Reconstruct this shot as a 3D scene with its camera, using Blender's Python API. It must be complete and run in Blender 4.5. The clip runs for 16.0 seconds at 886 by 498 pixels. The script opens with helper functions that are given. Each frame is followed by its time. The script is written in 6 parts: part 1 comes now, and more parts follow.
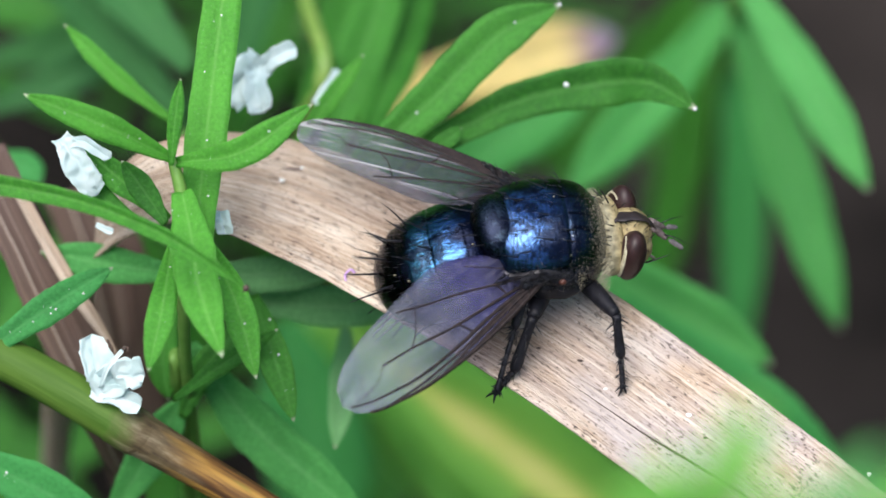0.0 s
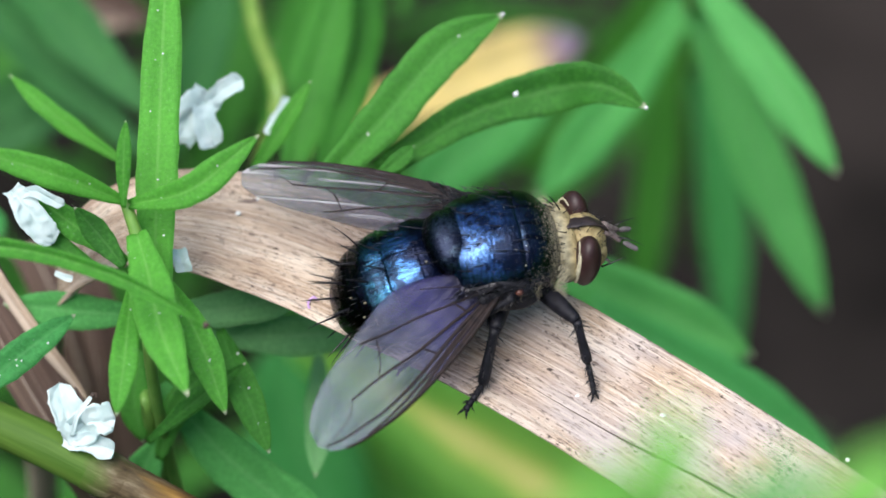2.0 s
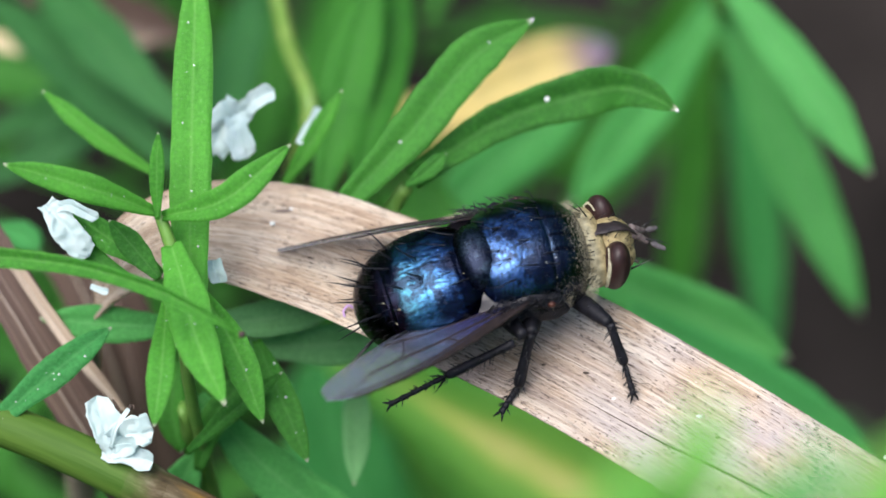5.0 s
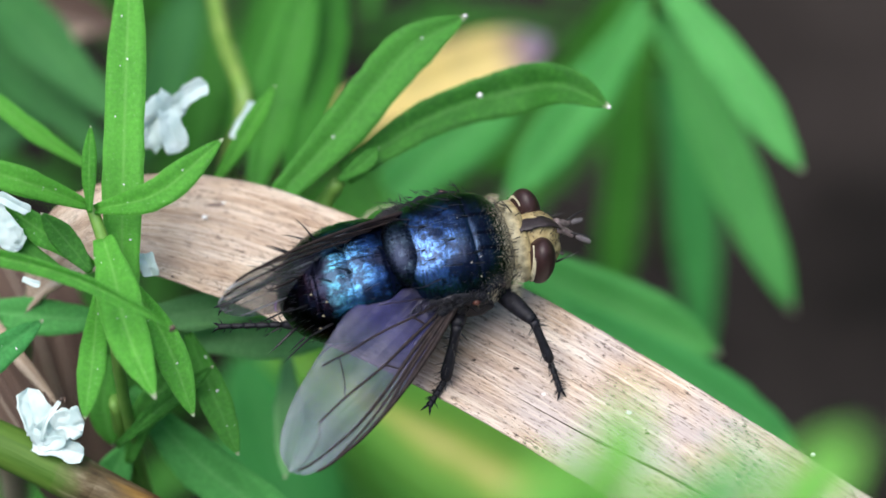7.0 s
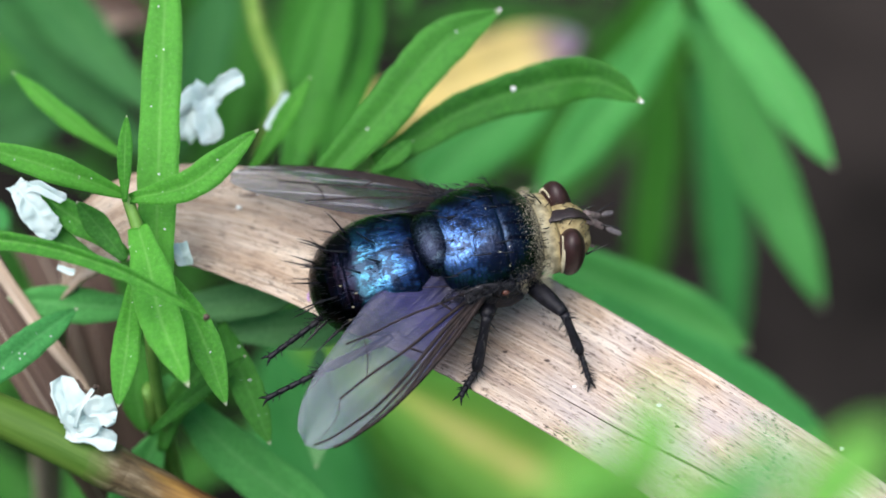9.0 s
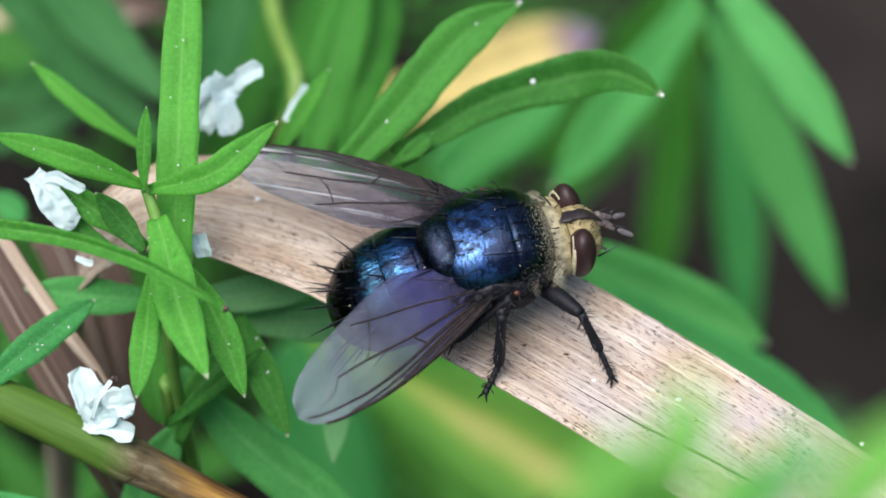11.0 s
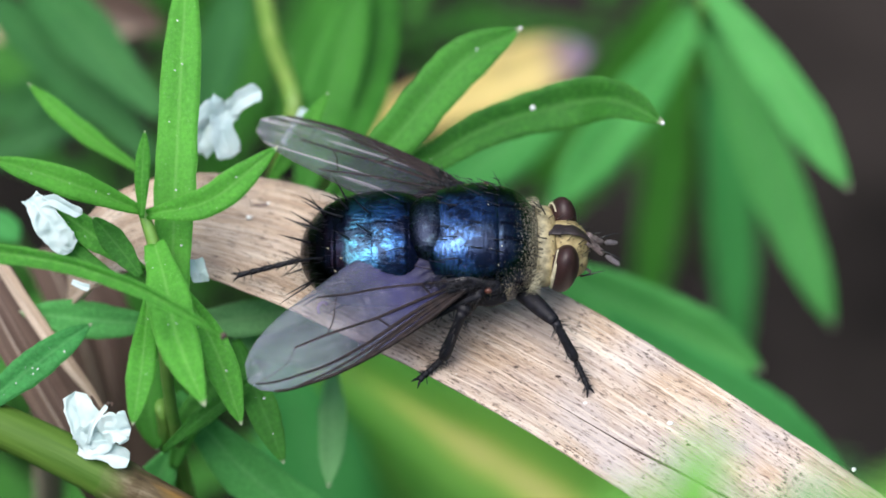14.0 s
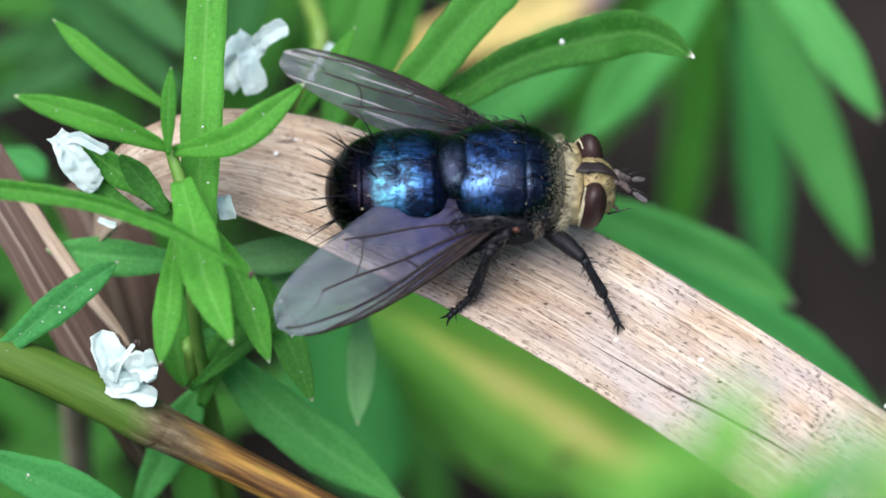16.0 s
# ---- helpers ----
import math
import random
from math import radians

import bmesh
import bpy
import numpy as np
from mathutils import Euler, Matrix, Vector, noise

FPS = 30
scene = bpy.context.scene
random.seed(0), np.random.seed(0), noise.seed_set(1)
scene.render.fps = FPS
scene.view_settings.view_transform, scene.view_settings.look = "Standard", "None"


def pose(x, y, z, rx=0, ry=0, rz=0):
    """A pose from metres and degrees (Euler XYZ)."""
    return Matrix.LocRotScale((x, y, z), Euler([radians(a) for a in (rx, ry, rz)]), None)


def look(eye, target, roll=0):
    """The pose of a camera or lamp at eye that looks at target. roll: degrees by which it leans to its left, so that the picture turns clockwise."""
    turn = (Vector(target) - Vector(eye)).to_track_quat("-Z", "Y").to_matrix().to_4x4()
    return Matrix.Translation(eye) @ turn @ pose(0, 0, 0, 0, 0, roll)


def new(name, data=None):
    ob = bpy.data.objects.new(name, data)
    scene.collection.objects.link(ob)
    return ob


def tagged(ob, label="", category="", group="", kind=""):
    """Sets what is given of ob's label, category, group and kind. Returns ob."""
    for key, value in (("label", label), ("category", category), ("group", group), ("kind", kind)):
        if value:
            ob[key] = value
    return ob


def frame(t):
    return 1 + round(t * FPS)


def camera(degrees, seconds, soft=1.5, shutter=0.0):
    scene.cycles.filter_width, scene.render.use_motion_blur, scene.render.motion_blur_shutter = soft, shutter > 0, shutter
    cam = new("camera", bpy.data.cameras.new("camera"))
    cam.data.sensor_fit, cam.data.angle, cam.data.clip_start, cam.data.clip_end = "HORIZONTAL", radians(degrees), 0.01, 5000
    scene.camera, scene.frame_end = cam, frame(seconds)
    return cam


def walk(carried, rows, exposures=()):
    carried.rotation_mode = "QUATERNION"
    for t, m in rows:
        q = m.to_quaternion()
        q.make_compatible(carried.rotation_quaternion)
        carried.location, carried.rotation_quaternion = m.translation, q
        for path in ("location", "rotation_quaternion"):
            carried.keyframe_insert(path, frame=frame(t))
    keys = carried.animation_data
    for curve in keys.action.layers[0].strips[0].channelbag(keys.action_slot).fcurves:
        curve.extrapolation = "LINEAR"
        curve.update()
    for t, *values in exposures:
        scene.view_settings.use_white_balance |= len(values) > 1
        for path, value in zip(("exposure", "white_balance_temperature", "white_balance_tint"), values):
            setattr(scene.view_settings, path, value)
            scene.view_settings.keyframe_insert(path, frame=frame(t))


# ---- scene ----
MM = 0.001
DEG = 14.0
cam = camera(DEG, 16.0, soft=1.7)
cam.data.dof.use_dof = True
cam.data.dof.focus_distance = 0.1365
cam.data.dof.aperture_fstop = 37


def mm(v):
    return Vector(v) * MM


PATH = [
    (0, look(mm((-4.387, -77.669, 114.981)), mm((-2.272, 0.825, 1.499)), 7.005)),
    (0.5, look(mm((-2.993, -77.026, 114.785)), mm((-0.678, -0.031, 0.284)), 4.801)),
    (1, look(mm((-2.326, -76.634, 114.732)), mm((-1.189, 1.716, 1.136)), 2.815)),
    (1.5, look(mm((-1.804, -77.058, 114.784)), mm((-0.514, 0.394, 0.576)), 1.981)),
    (2, look(mm((-1.542, -76.939, 114.816)), mm((-0.781, 1.796, 1.483)), 1.482)),
    (2.5, look(mm((-1.123, -77.326, 114.874)), mm((0.642, 0.348, 0.823)), 1.204)),
    (3, look(mm((-0.984, -77.561, 115.062)), mm((-0.45, 0.077, 0.974)), 0.172)),
    (3.5, look(mm((-1.491, -77.118, 114.469)), mm((-1.492, 2.034, 1.424)), -0.000)),
    (3.7, look(mm((-1.322, -77.321, 114.826)), mm((-1.333, 2.203, 2.043)), -0.022)),
    (5.8, look(mm((-1.349, -77.583, 114.63)), mm((-2.469, 1.414, 1.483)), -0.655)),
    (6, look(mm((-1.209, -77.434, 114.859)), mm((-2.116, 1.28, 1.513)), -0.449)),
    (6.5, look(mm((-1.205, -77.455, 114.627)), mm((-1.694, 2.344, 2.041)), -0.115)),
    (7, look(mm((-0.836, -77.625, 115.188)), mm((0.537, 1.432, 2.086)), 1.130)),
    (7.5, look(mm((-1.137, -77.638, 114.84)), mm((1.058, 0.498, 1.112)), 1.740)),
    (8, look(mm((-1.212, -77.726, 114.837)), mm((0.13, 1.141, 1.602)), 1.061)),
    (8.5, look(mm((-1.321, -77.822, 114.904)), mm((-1.324, 2.498, 2.687)), 0.381)),
    (8.7, look(mm((-0.913, -78.294, 115.777)), mm((-0.992, 0.675, 2.605)), 0.719)),
    (10.8, look(mm((-2.224, -77.931, 114.316)), mm((-1.046, 1.501, 1.475)), 1.741)),
    (11, look(mm((-1.718, -78.239, 115.247)), mm((-1.451, 0.707, 2.059)), 1.295)),
    (11.5, look(mm((-1.965, -77.824, 114.496)), mm((-2.147, 0.569, 0.925)), 1.149)),
    (12, look(mm((-1.898, -77.592, 114.67)), mm((-1.205, 0.569, 0.94)), 1.744)),
    (12.5, look(mm((-1.843, -77.391, 114.911)), mm((-0.474, 0.351, 0.901)), 2.178)),
    (13, look(mm((-2.978, -75.346, 114.956)), mm((-1.651, 1.26, 0.179)), 2.465)),
    (13.5, look(mm((-2.853, -76.894, 115.109)), mm((-2.095, 1.814, 1.758)), 2.033)),
    (14, look(mm((-2.577, -76.753, 115.43)), mm((-1.423, 1.96, 2.086)), 2.336)),
    (14.5, look(mm((-2.526, -76.423, 115.256)), mm((-0.293, 2.466, 2.051)), 2.832)),
    (15, look(mm((-2.693, -76.178, 115.032)), mm((-2.206, 2.878, 1.922)), 1.711)),
    (15.5, look(mm((-2.483, -76.036, 115.155)), mm((-2.044, 1.479, 0.983)), 1.828)),
    (16, look(mm((-2.596, -75.689, 114.867)), mm((-2.453, 0.522, -0.18)), 1.531)),
]
walk(cam, PATH)

# ---- light: bright, softly veiled daylight from high above ----
world = bpy.data.worlds.new("sky")
scene.world = world
world.use_nodes = True
wn = world.node_tree.nodes
sky = wn.new("ShaderNodeTexSky")
sky.sky_type, sky.sun_disc = "NISHITA", False
sky.sun_elevation, sky.sun_rotation = radians(71), radians(243)
sky.air_density, sky.dust_density = 1.0, 2.0
wn["Background"].inputs[1].default_value = 0.145
world.node_tree.links.new(sky.outputs[0], wn["Background"].inputs[0])

sun = new("sun", bpy.data.lights.new("sun", "SUN"))
sun.data.energy, sun.data.angle, sun.data.color = 3.1, radians(50), (1.0, 0.97, 0.94)
sun.matrix_world = look((-0.6, -0.3, 2.0), (0, 0, 0))
scene.view_settings.exposure = 0.58


# ---- materials ----
class Mat:
    """A small wrapper for node materials."""

    def __init__(self, name, rough=0.5, metal=0.0, spec=0.5):
        self.m = bpy.data.materials.new(name)
        self.m.use_nodes = True
        self.t = self.m.node_tree
        self.b = self.t.nodes["Principled BSDF"]
        self.out = self.t.nodes["Material Output"]
        self.b.inputs["Roughness"].default_value = rough
        self.b.inputs["Metallic"].default_value = metal
        self.b.inputs["Specular IOR Level"].default_value = spec

    def n(self, kind, **inputs):
        nd = self.t.nodes.new("ShaderNode" + kind)
        for k, v in inputs.items():
            self.put(v, nd.inputs[k.replace("_", " ")])
        return nd

    def put(self, v, socket):
        if hasattr(v, "is_output"):
            self.t.links.new(v, socket)
        else:
            socket.default_value = v

    def coords(self, kind="Object"):
        return self.n("TexCoord").outputs[kind]

    def mapped(self, vec, scale):
        return self.n("Mapping", Vector=vec, Scale=scale).outputs[0]

    def noise(self, vec, scale, detail=3.0, rough=0.55):
        return self.n("TexNoise", Vector=vec, Scale=scale, Detail=detail, Roughness=rough).outputs[0]

    def ramp(self, fac, stops):
        r = self.n("ValToRGB", Fac=fac)
        e = r.color_ramp.elements
        while len(e) < len(stops):
            e.new(0.5)
        for el, (p, c) in zip(e, stops):
            el.position, el.color = p, (*c, 1) if len(c) == 3 else c
        return r.outputs[0]

    def math(self, op, a, b=0.5, c=0.5):
        nd = self.t.nodes.new("ShaderNodeMath")
        nd.operation = op
        for v, s in zip((a, b, c), nd.inputs):
            self.put(v, s)
        return nd.outputs[0]

    def mix(self, fac, a, b, how="MIX"):
        nd = self.t.nodes.new("ShaderNodeMix")
        nd.data_type, nd.blend_type = "RGBA", how
        self.put(fac, nd.inputs[0])
        for v, s in ((a, nd.inputs[6]), (b, nd.inputs[7])):
            self.put((*v, 1) if isinstance(v, tuple) and len(v) == 3 else v, s)
        return nd.outputs[2]

    def sep(self, vec):
        return self.n("SeparateXYZ", Vector=vec).outputs

    def color(self, v):
        self.put((*v, 1) if isinstance(v, tuple) and len(v) == 3 else v, self.b.inputs["Base Color"])
        return self

    def rough(self, v):
        self.put(v, self.b.inputs["Roughness"])
        return self

    def bump(self, h, strength=0.4, dist=0.05):
        nd = self.n("Bump", Strength=strength, Distance=dist * MM, Height=h)
        self.t.links.new(nd.outputs[0], self.b.inputs["Normal"])
        self.normal = nd.outputs[0]
        return self

    def translucent(self, col, amount):
        tr = self.n("BsdfTranslucent", Color=(*col, 1) if isinstance(col, tuple) else col)
        mx = self.n("MixShader", Fac=amount)
        self.t.links.new(self.b.outputs[0], mx.inputs[1])
        self.t.links.new(tr.outputs[0], mx.inputs[2])
        self.t.links.new(mx.outputs[0], self.out.inputs[0])
        return self


def leaf_mat(name, dark, light, rib, glow, rough=0.42, trans=0.36, dust=0.0):
    """Leaf blade: mottled green, pale midrib and tip, faint parallel veins; uv.x runs base to tip, uv.y across."""
    k = Mat(name, rough, spec=0.3)
    uv = k.coords("UV")
    u, v, _ = k.sep(uv)
    ob = k.coords("Object")
    rnd = k.n("ObjectInfo").outputs["Random"]
    blot = k.noise(k.mapped(ob, (1000, 1000, 1000)), 0.45, 4)
    fine = k.noise(k.mapped(ob, (1000, 1000, 1000)), 6.5, 4, 0.7)
    f = k.math("ADD", k.math("MULTIPLY", blot, 0.75), k.math("MULTIPLY_ADD", rnd, 0.5, -0.15))
    col = k.mix(k.ramp(f, [(0.2, (0, 0, 0)), (0.75, (1, 1, 1))]), dark, light)
    col = k.mix(k.ramp(fine, [(0.45, (0, 0, 0)), (0.7, (0.75, 0.75, 0.75))]), col, tuple(min(1.0, c * 1.35) for c in light))
    col = k.mix(k.ramp(fine, [(0.3, (0.5, 0.5, 0.5)), (0.46, (0, 0, 0))]), col, dark)
    off = k.math("ABSOLUTE", k.math("SUBTRACT", v, 0.5))
    ribf = k.ramp(off, [(0.01, (0.4, 0.4, 0.4)), (0.06, (0, 0, 0))])
    col = k.mix(ribf, col, rib)
    edge = k.ramp(off, [(0.465, (0, 0, 0)), (0.5, (0.3, 0.3, 0.3))])
    col = k.mix(edge, col, rib)
    tip = k.ramp(u, [(0.97, (0, 0, 0)), (0.99, (1, 1, 1))])
    col = k.mix(tip, col, (0.85, 0.85, 0.66))
    if dust:
        sp = k.noise(k.mapped(ob, (1000, 1000, 1000)), 11.0, 2)
        col = k.mix(k.ramp(sp, [(0.64, (0, 0, 0)), (0.78, (dust, dust, dust))]), col, (0.6, 0.72, 0.5))
    k.color(col)
    k.rough(k.ramp(blot, [(0.3, (rough - 0.08,) * 3), (0.7, (rough + 0.12,) * 3)]))
    vein = k.n("TexWave", Vector=k.mapped(uv, (0.0, 7.0, 0.0)), Scale=1.0, Distortion=1.0)
    vein.bands_direction = "Y"
    h = k.math("ADD", k.math("MULTIPLY", vein.outputs[1], 0.12), fine)
    k.bump(k.math("ADD", h, k.math("MULTIPLY", k.noise(k.mapped(ob, (1000, 1000, 1000)), 14.0, 2), 0.9)), 0.7, 0.075)
    k.translucent(glow, trans)
    return k.m


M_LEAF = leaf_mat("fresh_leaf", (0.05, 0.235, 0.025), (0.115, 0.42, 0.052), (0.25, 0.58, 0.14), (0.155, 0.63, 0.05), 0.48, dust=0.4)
# Next two: fresh leaf with the shade of inner blades in its greens.
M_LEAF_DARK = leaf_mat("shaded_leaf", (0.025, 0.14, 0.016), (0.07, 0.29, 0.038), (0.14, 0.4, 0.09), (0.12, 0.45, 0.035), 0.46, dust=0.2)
M_LEAF_DEEP = leaf_mat("deep_shade_leaf", (0.016, 0.09, 0.024), (0.047, 0.19, 0.048), (0.095, 0.28, 0.085), (0.065, 0.27, 0.05), 0.5, trans=0.24)
M_LEAF_BLUE = leaf_mat("bluish_leaf", (0.026, 0.18, 0.042), (0.074, 0.37, 0.095), (0.15, 0.49, 0.16), (0.1, 0.52, 0.085), 0.46)
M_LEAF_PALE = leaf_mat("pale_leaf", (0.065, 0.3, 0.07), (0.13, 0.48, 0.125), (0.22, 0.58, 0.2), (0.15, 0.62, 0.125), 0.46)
# Pale leaf with light added to its greens, for blades under the reed.
M_LEAF_LIFTED = leaf_mat("brightened_pale_leaf", (0.13, 0.36, 0.13), (0.24, 0.55, 0.22), (0.34, 0.62, 0.3), (0.22, 0.62, 0.18), 0.5)
# Fresh leaf copy with sunlight put into its greens.
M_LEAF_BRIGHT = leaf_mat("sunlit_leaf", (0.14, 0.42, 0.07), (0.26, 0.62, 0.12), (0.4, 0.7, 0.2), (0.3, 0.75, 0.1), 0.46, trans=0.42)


def yellow_leaf():
    k = Mat("yellow_centred_leaf", 0.5)
    u, v, _ = k.sep(k.coords("UV"))
    ob = k.mapped(k.coords("Object"), (1000, 1000, 1000))
    off = k.math("ABSOLUTE", k.math("SUBTRACT", v, 0.5))
    off = k.math("ADD", off, k.math("MULTIPLY_ADD", k.noise(ob, 0.35, 3), 0.1, -0.05))
    off = k.math("ADD", off, k.ramp(u, [(0.08, (0.2, 0.2, 0.2)), (0.32, (0, 0, 0))]))
    col = k.ramp(off, [(0.02, (0.88, 0.84, 0.3)), (0.08, (0.76, 0.82, 0.2)), (0.18, (0.28, 0.58, 0.1)), (0.5, (0.11, 0.38, 0.055))])
    spot = k.noise(ob, 0.5, 1)
    col = k.mix(k.ramp(spot, [(0.74, (0, 0, 0)), (0.8, (0.8, 0.8, 0.8))]), col, (0.09, 0.05, 0.04))
    k.color(col).bump(k.noise(ob, 3.0), 0.3, 0.05).translucent((0.6, 0.75, 0.1), 0.35)
    return k.m


def cream_leaf():
    k = Mat("dry_cream_leaf", 0.6)
    u, v, _ = k.sep(k.coords("UV"))
    ob = k.mapped(k.coords("Object"), (1000, 1000, 1000))
    col = k.ramp(u, [(0.0, (0.7, 0.56, 0.18)), (0.68, (0.8, 0.64, 0.26)), (0.82, (0.34, 0.24, 0.26)), (0.92, (0.26, 0.2, 0.4)), (1.0, (0.16, 0.11, 0.2))])
    col = k.mix(k.ramp(k.noise(ob, 0.8, 4), [(0.45, (0, 0, 0)), (0.8, (0.6, 0.6, 0.6))]), col, (0.5, 0.42, 0.2))
    k.color(col).bump(k.noise(ob, 3.0), 0.3, 0.05).translucent((0.8, 0.7, 0.35), 0.3)
    return k.m


def straw(name, low, mid, high, scale=1.0, stain=0.5):
    """Dry fibrous grass: uv.x along in mm, uv.y across in mm."""
    k = Mat(name, 0.62, spec=0.35)
    uv = k.coords("UV")
    fib = k.noise(k.mapped(uv, (0.5 * scale, 11.0 * scale, 1)), 1.0, 6, 0.7)
    hairl = k.noise(k.mapped(uv, (1.1 * scale, 30.0 * scale, 1)), 1.0, 3, 0.6)
    broad = k.noise(k.mapped(uv, (0.12 * scale, 1.3 * scale, 1)), 1.0, 3)
    patch = k.noise(k.mapped(uv, (0.22 * scale, 0.4 * scale, 1)), 1.0, 4)
    f = k.math("ADD", k.math("ADD", k.math("MULTIPLY", fib, 0.5), k.math("MULTIPLY", broad, 0.35)), k.math("MULTIPLY", hairl, 0.2))
    col = k.ramp(f, [(0.4, low), (0.52, mid), (0.64, high)])
    grey = k.math("MULTIPLY", k.ramp(patch, [(0.42, (0, 0, 0)), (0.62, (stain, stain, stain))]), k.ramp(k.math("MULTIPLY_ADD", k.sep(uv)[0], 0.03, -2.75), [(0.1, (0.2, 0.2, 0.2)), (0.6, (1, 1, 1))]))
    col = k.mix(grey, col, (0.48, 0.44, 0.45))
    dash = k.noise(k.mapped(uv, (2.0 * scale, 12.0 * scale, 1)), 1.0, 3)
    col = k.mix(k.ramp(dash, [(0.57, (0, 0, 0)), (0.64, (0.8, 0.76, 0.76))]), col, (0.11, 0.075, 0.06))
    dots = k.noise(k.mapped(uv, (4.0 * scale, 9 * scale, 1)), 1.0, 3)
    dots = k.math("ADD", dots, k.math("MULTIPLY_ADD", k.noise(k.mapped(uv, (0.35 * scale, 0.7 * scale, 5)), 1.0, 2), 0.5, -0.25))
    col = k.mix(k.ramp(dots, [(0.63, (0, 0, 0)), (0.69, (0.85, 0.85, 0.85))]), col, (0.06, 0.042, 0.035))
    lines = k.noise(k.mapped(uv, (0.07 * scale, 10.0 * scale, 1)), 1.0, 2)
    col = k.mix(k.ramp(lines, [(0.6, (0, 0, 0)), (0.66, (0.45, 0.45, 0.45))]), col, (0.15, 0.1, 0.075))
    col = k.mix(k.ramp(lines, [(0.34, (0.5, 0.5, 0.5)), (0.4, (0, 0, 0))]), col, (0.78, 0.68, 0.57))
    speck = k.noise(k.mapped(uv, (6 * scale, 7 * scale, 3)), 1.0, 1)
    col = k.mix(k.ramp(speck, [(0.74, (0, 0, 0)), (0.8, (0.7, 0.7, 0.7))]), col, (0.88, 0.83, 0.78))
    k.color(col)
    k.bump(k.math("ADD", k.math("ADD", fib, k.math("MULTIPLY", hairl, 0.4)), k.math("MULTIPLY", dash, -0.5)), 0.85, 0.1)
    return k.m


M_YCENTRE = yellow_leaf()
M_CREAM = cream_leaf()
M_REED = straw("dry_reed", (0.25, 0.16, 0.105), (0.52, 0.39, 0.285), (0.82, 0.715, 0.595), 1.0, 0.72)
M_STRAWPALE = straw("pale_straw", (0.4, 0.32, 0.16), (0.62, 0.52, 0.3), (0.8, 0.72, 0.48), 0.7, 0.1)
M_BROWN = straw("brown_dead_grass", (0.05, 0.03, 0.025), (0.11, 0.07, 0.055), (0.21, 0.145, 0.11), 0.8, 0.15)


def plain(name, a, b, rough=0.5, scale=3.0, metal=0.0, bump=0.3, dist=0.03, spec=0.5, trans=None):
    k = Mat(name, rough, metal, spec)
    ob = k.mapped(k.coords("Object"), (1000, 1000, 1000))
    nz = k.noise(ob, scale, 4)
    k.color(k.ramp(nz, [(0.32, a), (0.68, b)]))
    k.bump(k.noise(ob, scale * 4, 3), bump, dist)
    if trans:
        k.translucent(*trans)
    return k.m


M_PETAL = plain("white_petal", (0.56, 0.71, 0.71), (0.8, 0.9, 0.9), 0.55, 1.2, trans=((0.75, 0.9, 0.9), 0.3))
M_SPECK = plain("white_dust", (0.75, 0.78, 0.76), (0.9, 0.9, 0.9), 0.6, 4)
M_PINK = plain("mauve_thread", (0.45, 0.25, 0.55), (0.6, 0.4, 0.7), 0.6, 4)
M_MARK = plain("dark_scab", (0.03, 0.02, 0.018), (0.09, 0.06, 0.045), 0.7, 6)
M_STAIN = plain("brown_smudge", (0.14, 0.1, 0.085), (0.24, 0.18, 0.15), 0.7, 6)
M_STEM = plain("green_stem", (0.1, 0.26, 0.04), (0.2, 0.38, 0.08), 0.42, 0.8, trans=((0.2, 0.4, 0.05), 0.15))
M_PALESTEM = plain("yellow_green_stem", (0.13, 0.26, 0.04), (0.23, 0.35, 0.085), 0.45, 0.8)
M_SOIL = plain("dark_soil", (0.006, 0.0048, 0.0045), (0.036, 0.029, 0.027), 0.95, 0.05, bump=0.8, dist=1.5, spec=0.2)


